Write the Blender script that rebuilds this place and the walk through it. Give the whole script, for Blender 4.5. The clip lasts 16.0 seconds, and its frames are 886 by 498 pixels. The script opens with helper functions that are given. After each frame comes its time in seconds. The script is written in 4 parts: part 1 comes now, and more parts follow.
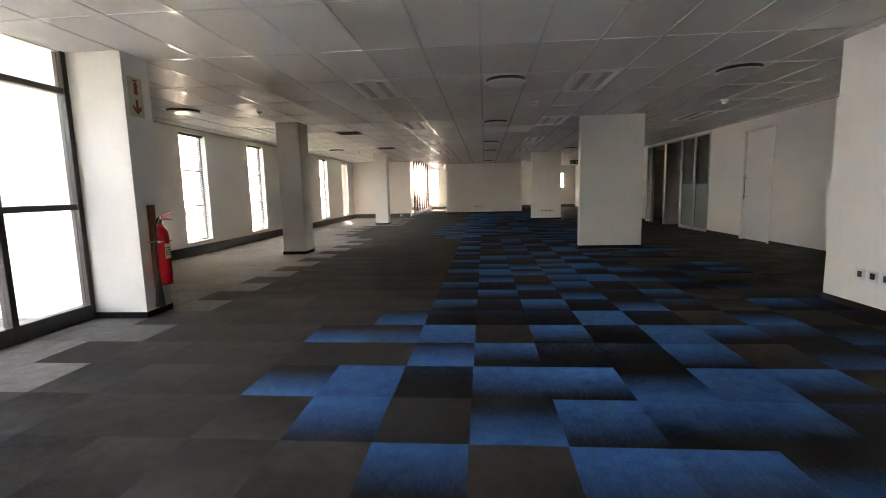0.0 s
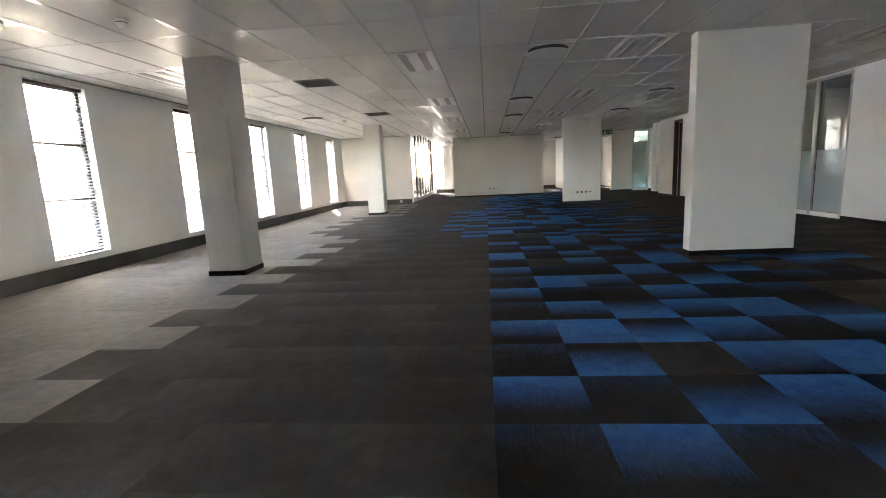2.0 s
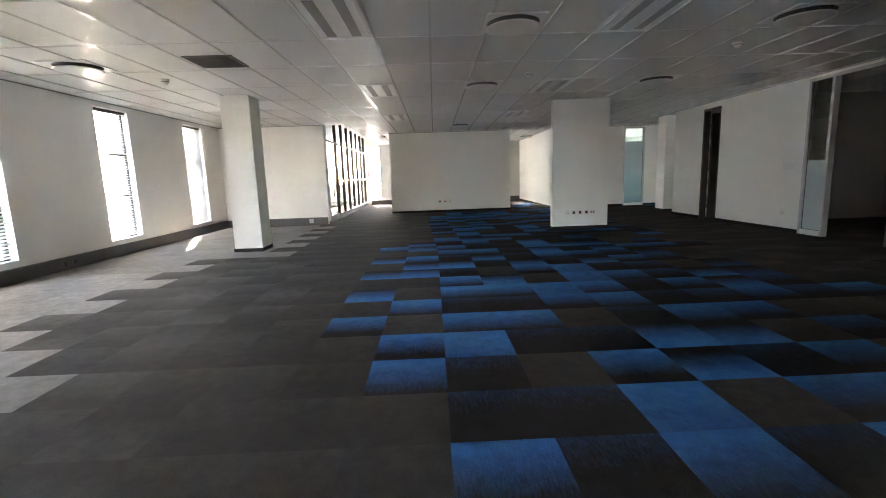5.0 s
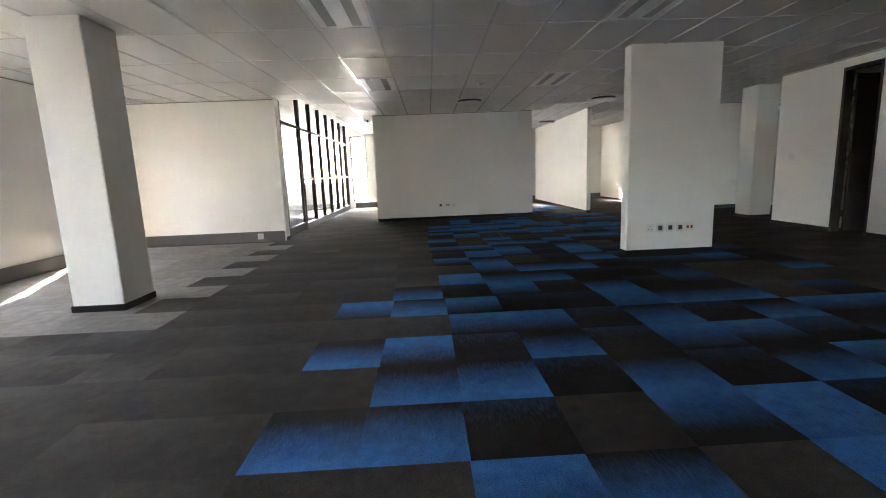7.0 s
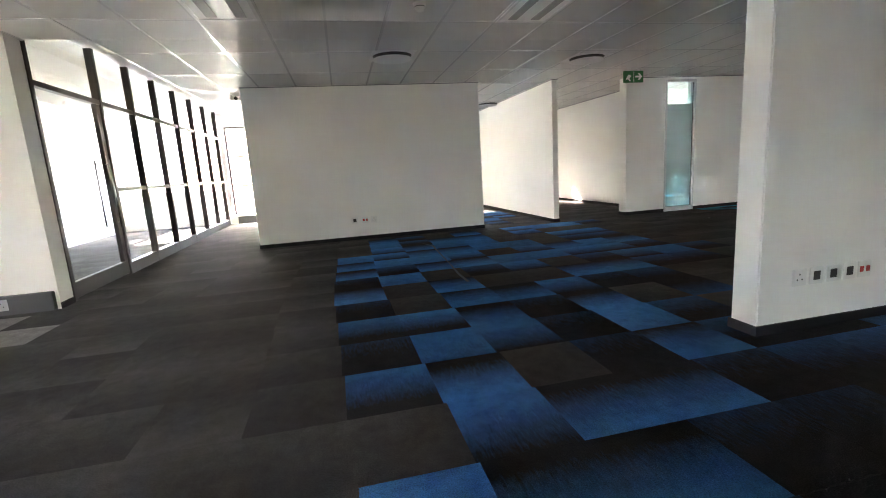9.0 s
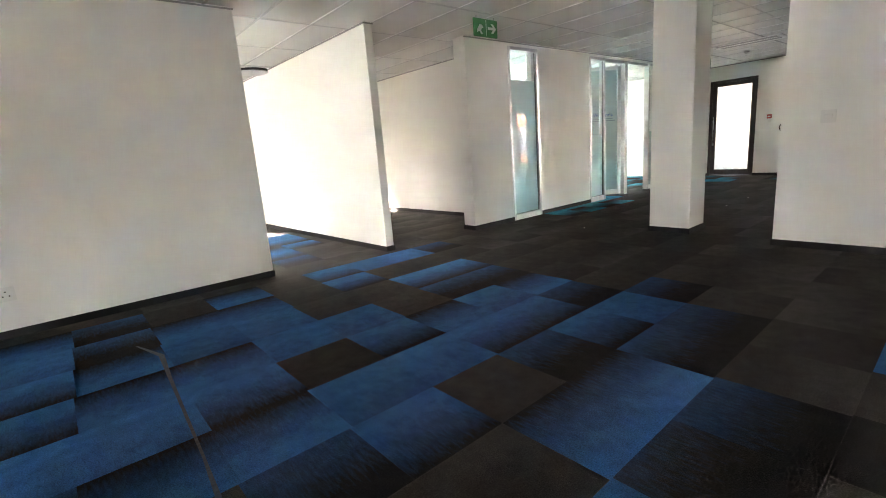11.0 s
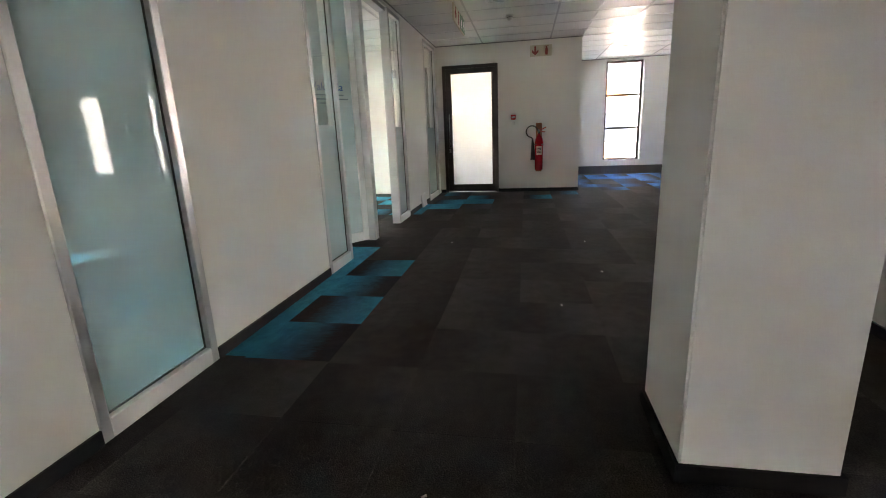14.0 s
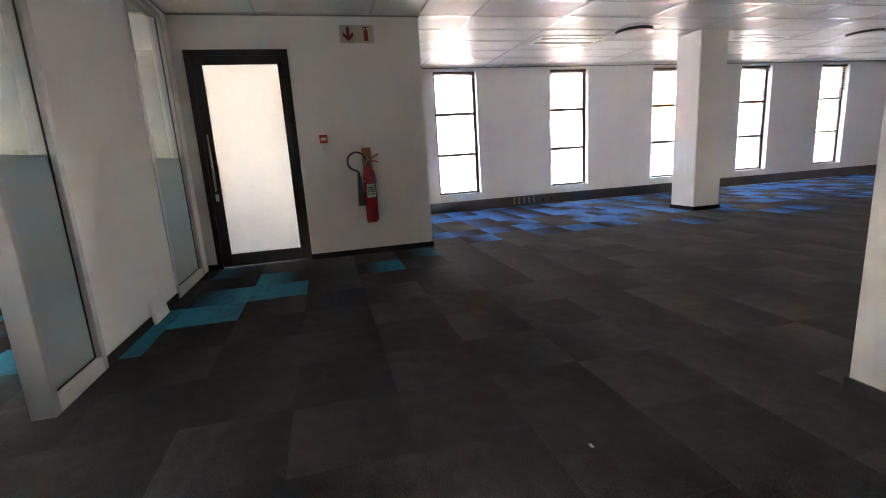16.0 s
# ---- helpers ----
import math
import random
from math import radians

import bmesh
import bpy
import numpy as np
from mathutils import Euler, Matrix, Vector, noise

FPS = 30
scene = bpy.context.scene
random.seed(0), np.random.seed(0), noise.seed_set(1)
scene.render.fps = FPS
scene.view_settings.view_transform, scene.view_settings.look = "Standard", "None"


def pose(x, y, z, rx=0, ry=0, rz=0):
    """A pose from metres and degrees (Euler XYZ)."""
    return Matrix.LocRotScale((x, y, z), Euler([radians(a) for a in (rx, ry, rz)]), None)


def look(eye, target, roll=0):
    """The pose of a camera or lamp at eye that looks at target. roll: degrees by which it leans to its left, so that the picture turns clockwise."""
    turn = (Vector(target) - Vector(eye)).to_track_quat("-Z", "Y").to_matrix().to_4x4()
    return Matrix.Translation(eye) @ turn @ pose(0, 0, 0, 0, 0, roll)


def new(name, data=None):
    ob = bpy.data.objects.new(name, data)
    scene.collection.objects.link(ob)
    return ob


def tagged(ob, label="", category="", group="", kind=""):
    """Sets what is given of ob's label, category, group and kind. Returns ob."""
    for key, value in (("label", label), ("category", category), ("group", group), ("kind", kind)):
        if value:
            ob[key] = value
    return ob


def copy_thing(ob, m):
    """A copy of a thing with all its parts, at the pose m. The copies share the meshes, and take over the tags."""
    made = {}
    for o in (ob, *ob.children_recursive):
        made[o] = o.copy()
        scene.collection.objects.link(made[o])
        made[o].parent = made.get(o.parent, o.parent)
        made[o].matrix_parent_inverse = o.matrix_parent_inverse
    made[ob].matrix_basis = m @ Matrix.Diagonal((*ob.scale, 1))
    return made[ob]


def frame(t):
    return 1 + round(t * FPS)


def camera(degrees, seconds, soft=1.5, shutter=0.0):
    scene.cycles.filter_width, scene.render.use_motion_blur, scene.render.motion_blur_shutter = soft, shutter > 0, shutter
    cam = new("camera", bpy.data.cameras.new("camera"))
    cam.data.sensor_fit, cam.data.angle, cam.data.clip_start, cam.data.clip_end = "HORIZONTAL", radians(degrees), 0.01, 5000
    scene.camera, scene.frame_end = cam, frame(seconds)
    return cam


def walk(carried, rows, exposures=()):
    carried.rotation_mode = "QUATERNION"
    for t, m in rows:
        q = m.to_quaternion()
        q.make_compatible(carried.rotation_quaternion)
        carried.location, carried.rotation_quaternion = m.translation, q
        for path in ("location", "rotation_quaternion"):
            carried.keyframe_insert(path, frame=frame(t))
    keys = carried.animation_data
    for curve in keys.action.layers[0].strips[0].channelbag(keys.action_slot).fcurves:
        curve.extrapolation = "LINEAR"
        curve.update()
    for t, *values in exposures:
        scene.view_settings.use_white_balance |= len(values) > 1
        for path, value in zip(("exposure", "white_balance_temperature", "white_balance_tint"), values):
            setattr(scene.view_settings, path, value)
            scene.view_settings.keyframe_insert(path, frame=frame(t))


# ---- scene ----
cam = camera(88.2, 16.0, soft=1.0)
PATH = [
    (0, (0.321, -3.587, 1.286), (0.16, -1.61, 1.032), -1.3),
    (0.5, (0.227, -2.648, 1.278), (0.058, -0.676, 0.986), -1.7),
    (1, (0.071, -1.696, 1.222), (-0.131, 0.27, 0.913), -2.3),
    (1.5, (-0.124, -0.783, 1.212), (-0.339, 1.181, 0.9), -3.0),
    (2, (-0.238, 0.16, 1.217), (-0.414, 2.125, 0.886), -2.7),
    (2.5, (-0.276, 1.184, 1.173), (-0.369, 3.155, 0.848), -2.1),
    (3, (-0.191, 2.169, 1.183), (-0.207, 4.145, 0.88), -1.4),
    (5.5, (-0.229, 6.839, 1.259), (-0.149, 8.812, 0.94), -1.8),
    (6, (-0.265, 7.808, 1.249), (-0.136, 9.779, 0.932), -1.2),
    (6.5, (-0.237, 8.763, 1.236), (-0.111, 10.731, 0.903), -1.6),
    (7, (-0.259, 9.711, 1.224), (-0.188, 11.682, 0.894), -2.3),
    (7.5, (-0.2, 10.684, 1.203), (-0.114, 12.656, 0.879), -2.6),
    (8, (-0.158, 11.595, 1.221), (-0.019, 13.565, 0.904), -2.8),
    (10.5, (0.467, 16.189, 1.213), (1.524, 17.831, 0.784), -4.5),
    (11, (0.926, 16.989, 1.222), (2.183, 18.485, 0.799), -4.5),
    (11.5, (1.477, 17.735, 1.187), (2.933, 19.041, 0.767), -4.5),
    (12, (2.107, 18.364, 1.193), (3.72, 19.466, 0.764), -4.1),
    (12.5, (2.836, 18.928, 1.19), (4.577, 19.807, 0.748), -3.9),
    (13, (3.646, 19.383, 1.181), (5.467, 20.081, 0.736), -4.0),
    (13.5, (4.431, 19.834, 1.164), (6.3, 20.379, 0.705), -3.3),
    (14, (5.274, 20.195, 1.162), (7.18, 20.549, 0.672), -2.4),
    (14.5, (6.087, 20.377, 1.139), (8.026, 20.537, 0.672), -2.4),
    (15, (6.958, 20.516, 1.154), (8.907, 20.491, 0.703), -2.4),
    (15.5, (7.854, 20.552, 1.155), (9.795, 20.347, 0.718), -2.8),
    (16, (8.725, 20.471, 1.145), (10.627, 20.001, 0.74), -3.6),
]
EXPO = [(0.0, 5.7, 9100, 23), (1.0, 6.35, 8400, 21), (3.0, 6.35, 7800, 19), (6.0, 6.35, 7600, 18), (8.0, 6.35, 7600, 18), (10.5, 7.37, 7800, 19), (12.0, 7.08, 8200, 20), (13.5, 6.87, 8000, 21), (14.5, 6.25, 8100, 23), (15.0, 6.15, 8100, 25), (16.0, 6.2, 7900, 26)]
walk(cam, [(t, look(eye, target, roll)) for t, eye, target, roll in PATH], EXPO)


# ---- light ----
world = bpy.data.worlds.new("sky")
scene.world = world
world.use_nodes = True
wn = world.node_tree.nodes
sky = wn.new("ShaderNodeTexSky")
sky.sky_type = "NISHITA"
sky.sun_disc = False
SUN_WAY = Vector((0.42, -1.0, -0.9)).normalized()
sky.sun_elevation = math.asin(-SUN_WAY.z)
sky.sun_rotation = math.atan2(-SUN_WAY.x, -SUN_WAY.y)
wn["Background"].inputs["Strength"].default_value = 0.15
world.node_tree.links.new(sky.outputs[0], wn["Background"].inputs["Color"])
sun = new("sun", bpy.data.lights.new("sun", "SUN"))
sun.data.energy = 2.6
sun.data.angle = radians(0.5)
sun.data.color = (1.0, 0.95, 0.87)
sun.matrix_world = look((0, 40, 40), Vector((0, 40, 40)) + SUN_WAY)


# ---- materials ----
def mat(name, color, rough=0.6, metal=0.0, grain=0.0, scale=40.0, bump=0.0, big=0.0, spec=0.5, emit=0.0, trans=0.0):
    m = bpy.data.materials.new(name)
    m.use_nodes = True
    nt = m.node_tree
    b = nt.nodes["Principled BSDF"]
    b.inputs["Base Color"].default_value = (*color, 1)
    b.inputs["Roughness"].default_value = rough
    b.inputs["Metallic"].default_value = metal
    b.inputs["Specular IOR Level"].default_value = spec
    b.inputs["Transmission Weight"].default_value = trans
    if emit:
        b.inputs["Emission Color"].default_value = (*color, 1)
        b.inputs["Emission Strength"].default_value = emit
    if grain or bump or big:
        geo = nt.nodes.new("ShaderNodeNewGeometry")
        fine = nt.nodes.new("ShaderNodeTexNoise")
        fine.inputs["Scale"].default_value = scale
        fine.inputs["Detail"].default_value = 5
        wide = nt.nodes.new("ShaderNodeTexNoise")
        wide.inputs["Scale"].default_value = 0.9
        wide.inputs["Detail"].default_value = 4
        nt.links.new(geo.outputs["Position"], fine.inputs["Vector"])
        nt.links.new(geo.outputs["Position"], wide.inputs["Vector"])
        a = nt.nodes.new("ShaderNodeMath")
        a.operation = "MULTIPLY_ADD"
        a.inputs[1].default_value = 2 * grain
        a.inputs[2].default_value = 1 - grain
        nt.links.new(fine.outputs["Fac"], a.inputs[0])
        c = nt.nodes.new("ShaderNodeMath")
        c.operation = "MULTIPLY_ADD"
        c.inputs[1].default_value = 2 * big
        c.inputs[2].default_value = 1 - big
        nt.links.new(wide.outputs["Fac"], c.inputs[0])
        p = nt.nodes.new("ShaderNodeMath")
        p.operation = "MULTIPLY"
        nt.links.new(a.outputs[0], p.inputs[0])
        nt.links.new(c.outputs[0], p.inputs[1])
        mix = nt.nodes.new("ShaderNodeVectorMath")
        mix.operation = "SCALE"
        mix.inputs[0].default_value = color
        nt.links.new(p.outputs[0], mix.inputs["Scale"])
        nt.links.new(mix.outputs[0], b.inputs["Base Color"])
        if bump:
            bn = nt.nodes.new("ShaderNodeBump")
            bn.inputs["Strength"].default_value = bump
            bn.inputs["Distance"].default_value = 0.004
            nt.links.new(fine.outputs["Fac"], bn.inputs["Height"])
            nt.links.new(bn.outputs[0], b.inputs["Normal"])
    return m


def carpet(name, low, high):
    """Loop-pile carpet, dyed from low to high along the tile's own length."""
    m = bpy.data.materials.new(name)
    m.use_nodes = True
    nt = m.node_tree
    L = nt.links.new
    b = nt.nodes["Principled BSDF"]
    b.inputs["Roughness"].default_value = 0.95
    b.inputs["Specular IOR Level"].default_value = 0.1
    uv = nt.nodes.new("ShaderNodeUVMap")
    sep = nt.nodes.new("ShaderNodeSeparateXYZ")
    L(uv.outputs[0], sep.inputs[0])
    geo = nt.nodes.new("ShaderNodeNewGeometry")
    pile = nt.nodes.new("ShaderNodeTexNoise")
    pile.inputs["Scale"].default_value = 170
    pile.inputs["Detail"].default_value = 3
    streak = nt.nodes.new("ShaderNodeTexNoise")
    streak.inputs["Scale"].default_value = 1.0
    streak.inputs["Detail"].default_value = 6
    mp = nt.nodes.new("ShaderNodeMapping")
    mp.inputs["Scale"].default_value = (70, 14, 1)
    L(geo.outputs["Position"], mp.inputs[0])
    L(mp.outputs[0], streak.inputs["Vector"])
    L(geo.outputs["Position"], pile.inputs["Vector"])
    dirt = nt.nodes.new("ShaderNodeTexNoise")
    dirt.inputs["Scale"].default_value = 9.0
    dirt.inputs["Detail"].default_value = 10
    dirt.inputs["Roughness"].default_value = 0.75
    L(geo.outputs["Position"], dirt.inputs["Vector"])
    off = nt.nodes.new("ShaderNodeMath")
    off.operation = "MULTIPLY_ADD"
    L(streak.outputs["Fac"], off.inputs[0])
    off.inputs[1].default_value = 0.45
    L(sep.outputs["Y"], off.inputs[2])
    ramp = nt.nodes.new("ShaderNodeValToRGB")
    ramp.color_ramp.elements[0].position = 0.2
    ramp.color_ramp.elements[0].color = (*low, 1)
    ramp.color_ramp.elements[1].position = 1.0
    ramp.color_ramp.elements[1].color = (*high, 1)
    L(off.outputs[0], ramp.inputs[0])
    info = nt.nodes.new("ShaderNodeObjectInfo")
    one = nt.nodes.new("ShaderNodeMath")
    one.operation = "ADD"
    L(info.outputs["Random"], one.inputs[0])
    L(geo.outputs["Random Per Island"], one.inputs[1])
    fr = nt.nodes.new("ShaderNodeMath")
    fr.operation = "FRACT"
    L(one.outputs[0], fr.inputs[0])
    v1 = nt.nodes.new("ShaderNodeMapRange")
    v1.inputs["To Min"].default_value = 0.88
    v1.inputs["To Max"].default_value = 1.12
    L(fr.outputs[0], v1.inputs[0])
    v2 = nt.nodes.new("ShaderNodeMapRange")
    v2.inputs["From Min"].default_value = 0.3
    v2.inputs["From Max"].default_value = 0.7
    v2.inputs["To Min"].default_value = 0.55
    v2.inputs["To Max"].default_value = 1.45
    L(pile.outputs["Fac"], v2.inputs[0])
    v3 = nt.nodes.new("ShaderNodeMapRange")
    v3.inputs["From Min"].default_value = 0.25
    v3.inputs["From Max"].default_value = 0.75
    v3.inputs["To Min"].default_value = 0.6
    v3.inputs["To Max"].default_value = 1.4
    L(dirt.outputs["Fac"], v3.inputs[0])
    m1 = nt.nodes.new("ShaderNodeMath")
    m1.operation = "MULTIPLY"
    L(v1.outputs[0], m1.inputs[0])
    L(v2.outputs[0], m1.inputs[1])
    m2 = nt.nodes.new("ShaderNodeMath")
    m2.operation = "MULTIPLY"
    L(m1.outputs[0], m2.inputs[0])
    L(v3.outputs[0], m2.inputs[1])
    sc = nt.nodes.new("ShaderNodeVectorMath")
    sc.operation = "SCALE"
    L(ramp.outputs[0], sc.inputs[0])
    L(m2.outputs[0], sc.inputs["Scale"])
    L(sc.outputs[0], b.inputs["Base Color"])
    bn = nt.nodes.new("ShaderNodeBump")
    bn.inputs["Strength"].default_value = 0.6
    bn.inputs["Distance"].default_value = 0.003
    L(pile.outputs["Fac"], bn.inputs["Height"])
    L(bn.outputs[0], b.inputs["Normal"])
    return m


def glass(name, tint, rough):
    m = mat(name, tint, rough, trans=1.0)
    m.node_tree.nodes["Principled BSDF"].inputs["IOR"].default_value = 1.45
    return m


def film(name):
    """Glass under a sandblast film that lets light through and scatters it."""
    m = mat(name, (0.56, 0.64, 0.64), 0.025)
    nt = m.node_tree
    b = nt.nodes["Principled BSDF"]
    tr = nt.nodes.new("ShaderNodeBsdfTranslucent")
    tr.inputs[0].default_value = (0.42, 0.54, 0.56, 1)
    mx = nt.nodes.new("ShaderNodeMixShader")
    mx.inputs[0].default_value = 0.4
    nt.links.new(b.outputs[0], mx.inputs[1])
    nt.links.new(tr.outputs[0], mx.inputs[2])
    nt.links.new(mx.outputs[0], nt.nodes["Material Output"].inputs[0])
    return m


PAINT = mat("wall_paint", (0.87, 0.865, 0.84), 0.75, grain=0.02, scale=220, bump=0.12, big=0.035)
CEIL = mat("ceiling_tile", (0.72, 0.72, 0.71), 0.5, grain=0.03, scale=160, bump=0.05, big=0.05, spec=0.35)
# grey of the shadow line where walls meet the ceiling
SHADOW_GREY = mat("grey_shadow_line", (0.3, 0.3, 0.3), 0.5, grain=0.05, scale=60)
TBAR = mat("white_tee_bar", (0.82, 0.82, 0.82), 0.14, grain=0.02, scale=30)
BLACK = mat("black_skirting", (0.01, 0.01, 0.013), 0.6, grain=0.15, scale=60, spec=0.2)
TRUNK = mat("grey_trunking", (0.09, 0.09, 0.095), 0.5, grain=0.08, scale=80, big=0.1)
BRONZE = mat("dark_bronze_aluminium", (0.045, 0.038, 0.04), 0.4, metal=0.3, grain=0.08, scale=90)
ALU = mat("anodised_aluminium", (0.55, 0.55, 0.56), 0.35, metal=0.6, grain=0.06, scale=120)
WHITEMETAL = mat("white_coated_metal", (0.78, 0.78, 0.78), 0.35, grain=0.02, scale=60)
STEEL = mat("brushed_steel", (0.6, 0.6, 0.6), 0.25, metal=1.0, grain=0.05, scale=200)
CLEAR = glass("clear_glass", (0.93, 0.97, 0.96), 0.0)
FROST = film("frosted_film")
OPAL = film("opal_door_glass")
OPAL.node_tree.nodes["Translucent BSDF"].inputs[0].default_value = (0.6, 0.59, 0.56, 1)
OPAL.node_tree.nodes["Mix Shader"].inputs[0].default_value = 0.5
FADE = film("fading_film")
fn = FADE.node_tree
fg = fn.nodes.new("ShaderNodeNewGeometry")
fs = fn.nodes.new("ShaderNodeSeparateXYZ")
fr = fn.nodes.new("ShaderNodeMapRange")
fr.inputs["From Min"].default_value, fr.inputs["From Max"].default_value = -0.7, 1.1
fc = fn.nodes.new("ShaderNodeBsdfGlass")
fc.inputs["Color"].default_value = (0.6, 0.82, 0.88, 1)
fc.inputs["Roughness"].default_value = 0.02
fm = fn.nodes.new("ShaderNodeMixShader")
fn.links.new(fg.outputs["Position"], fs.inputs[0])
fn.links.new(fs.outputs["Z"], fr.inputs[0])
fn.links.new(fr.outputs[0], fm.inputs[0])
fn.links.new(fc.outputs[0], fm.inputs[1])
fn.links.new(fn.nodes["Mix Shader"].outputs[0], fm.inputs[2])
fn.links.new(fm.outputs[0], fn.nodes["Material Output"].inputs[0])
WHITE_PLASTIC = mat("white_plastic", (0.8, 0.8, 0.78), 0.4, grain=0.02, scale=90)
DARK_PLASTIC = mat("dark_plastic", (0.02, 0.02, 0.022), 0.4, grain=0.1, scale=90)
RED_PLASTIC = mat("red_plastic", (0.5, 0.03, 0.03), 0.4, grain=0.05, scale=90)
RED_PAINT = mat("red_enamel", (0.42, 0.012, 0.018), 0.25, grain=0.06, scale=30, big=0.1)
RUBBER = mat("black_rubber", (0.012, 0.012, 0.012), 0.55, grain=0.2, scale=150)
WOOD = mat("varnished_backboard", (0.32, 0.11, 0.04), 0.45, grain=0.3, scale=25)
SIGN_IVORY = mat("ivory_sign_board", (0.6, 0.56, 0.44), 0.4, grain=0.03, scale=50)
SIGN_RED = mat("dark_red_print", (0.28, 0.04, 0.03), 0.5, grain=0.05, scale=50)
SIGN_GREEN = mat("exit_green", (0.01, 0.16, 0.05), 0.35, grain=0.05, scale=50)
SIGN_WHITE = mat("white_print", (0.85, 0.87, 0.85), 0.4, grain=0.02, scale=50)
BLUE_PRINT = mat("blue_print", (0.03, 0.12, 0.35), 0.4, grain=0.05, scale=50)
GREY_PRINT = mat("grey_print", (0.2, 0.26, 0.3), 0.4, grain=0.05, scale=50)
BLIND = mat("white_blind_slat", (0.5, 0.5, 0.48), 0.45, grain=0.03, scale=50)
bl = BLIND.node_tree
bt = bl.nodes.new("ShaderNodeBsdfTranslucent")
bt.inputs[0].default_value = (0.75, 0.74, 0.7, 1)
bx = bl.nodes.new("ShaderNodeMixShader")
bx.inputs[0].default_value = 0.08
bl.links.new(bl.nodes["Principled BSDF"].outputs[0], bx.inputs[1])
bl.links.new(bt.outputs[0], bx.inputs[2])
bl.links.new(bx.outputs[0], bl.nodes["Material Output"].inputs[0])
BROWN_BLIND = mat("brown_blind_rail", (0.1, 0.06, 0.05), 0.5, grain=0.1, scale=50)
LAMP_COVER = mat("perforated_cover", (0.42, 0.42, 0.42), 0.6, grain=0.15, scale=300)
PRISM = mat("light_louvre", (0.95, 0.95, 0.95), 0.32, grain=0.02, scale=40)
ASPHALT = mat("yard_asphalt", (0.06, 0.06, 0.058), 0.9, grain=0.2, scale=8, big=0.2)
CONCRETE = mat("pale_concrete", (0.42, 0.41, 0.39), 0.85, grain=0.1, scale=14, bump=0.2, big=0.15)
RENDER = mat("white_outside_render", (0.8, 0.78, 0.73), 0.85, grain=0.05, scale=30, bump=0.2, big=0.06)
ORANGE = mat("orange_outside_render", (0.6, 0.2, 0.06), 0.8, grain=0.05, scale=30, big=0.08)
SLATE = mat("dark_window_glass", (0.05, 0.06, 0.08), 0.1, grain=0.05, scale=4)
SHELF = mat("brown_shelf_board", (0.16, 0.11, 0.07), 0.6, grain=0.2, scale=20)
FOLIAGE = mat("foliage", (0.05, 0.09, 0.03), 0.7, grain=0.5, scale=6)
BARK = mat("bark", (0.12, 0.09, 0.06), 0.9, grain=0.3, scale=20, bump=0.4)
CHARCOAL = carpet("charcoal_carpet", (0.044, 0.043, 0.043), (0.073, 0.071, 0.070))
GREYCARPET = carpet("pale_grey_carpet", (0.155, 0.153, 0.15), (0.21, 0.207, 0.202))
BLUECARPET = carpet("blue_fading_carpet", (0.019, 0.019, 0.021), (0.028, 0.16, 0.41))
TEALCARPET = carpet("teal_fading_carpet", (0.03, 0.032, 0.035), (0.018, 0.29, 0.44))


# ---- mesh helpers ----
def box(bm, x0, x1, y0, y1, z0, z1):
    v = [bm.verts.new(p) for p in ((x0, y0, z0), (x1, y0, z0), (x1, y1, z0), (x0, y1, z0), (x0, y0, z1), (x1, y0, z1), (x1, y1, z1), (x0, y1, z1))]
    for f in ((3, 2, 1, 0), (4, 5, 6, 7), (0, 1, 5, 4), (1, 2, 6, 5), (2, 3, 7, 6), (3, 0, 4, 7)):
        bm.faces.new([v[i] for i in f])


def boxes(*bs):
    bm = bmesh.new()
    for b in bs:
        box(bm, *b)
    return bm


def soften(bm, w=0.004, seg=2):
    bmesh.ops.bevel(bm, geom=list(bm.edges), offset=w, segments=seg, affect="EDGES", clamp_overlap=True)
    return bm


def lathe(bm, profile, seg=24, m=Matrix()):
    """Surface of revolution about z from (radius, z) pairs."""
    rings = []
    for r, z in profile:
        if r < 1e-5:
            rings.append([bm.verts.new(m @ Vector((0, 0, z)))])
        else:
            rings.append([bm.verts.new(m @ Vector((r * math.cos(2 * math.pi * i / seg), r * math.sin(2 * math.pi * i / seg), z))) for i in range(seg)])
    for a, b in zip(rings, rings[1:]):
        for i in range(seg):
            j = (i + 1) % seg
            q = [a[i % len(a)], a[j % len(a)], b[j % len(b)], b[i % len(b)]]
            q = list(dict.fromkeys(q))
            if len(q) > 2:
                bm.faces.new(q)
    return bm


def tube(bm, points, r, seg=10):
    pts = [Vector(p) for p in points]
    rings = []
    for i, p in enumerate(pts):
        d = (pts[min(i + 1, len(pts) - 1)] - pts[max(i - 1, 0)]).normalized()
        u = d.cross(Vector((0.31, 0.57, 0.76))).normalized()
        w = d.cross(u)
        rr = r[i] if isinstance(r, (list, tuple)) else r
        rings.append([bm.verts.new(p + rr * (u * math.cos(2 * math.pi * k / seg) + w * math.sin(2 * math.pi * k / seg))) for k in range(seg)])
    for a, b in zip(rings, rings[1:]):
        for k in range(seg):
            bm.faces.new((a[k], a[(k + 1) % seg], b[(k + 1) % seg], b[k]))
    bm.faces.new(rings[0][::-1])
    bm.faces.new(rings[-1])
    return bm


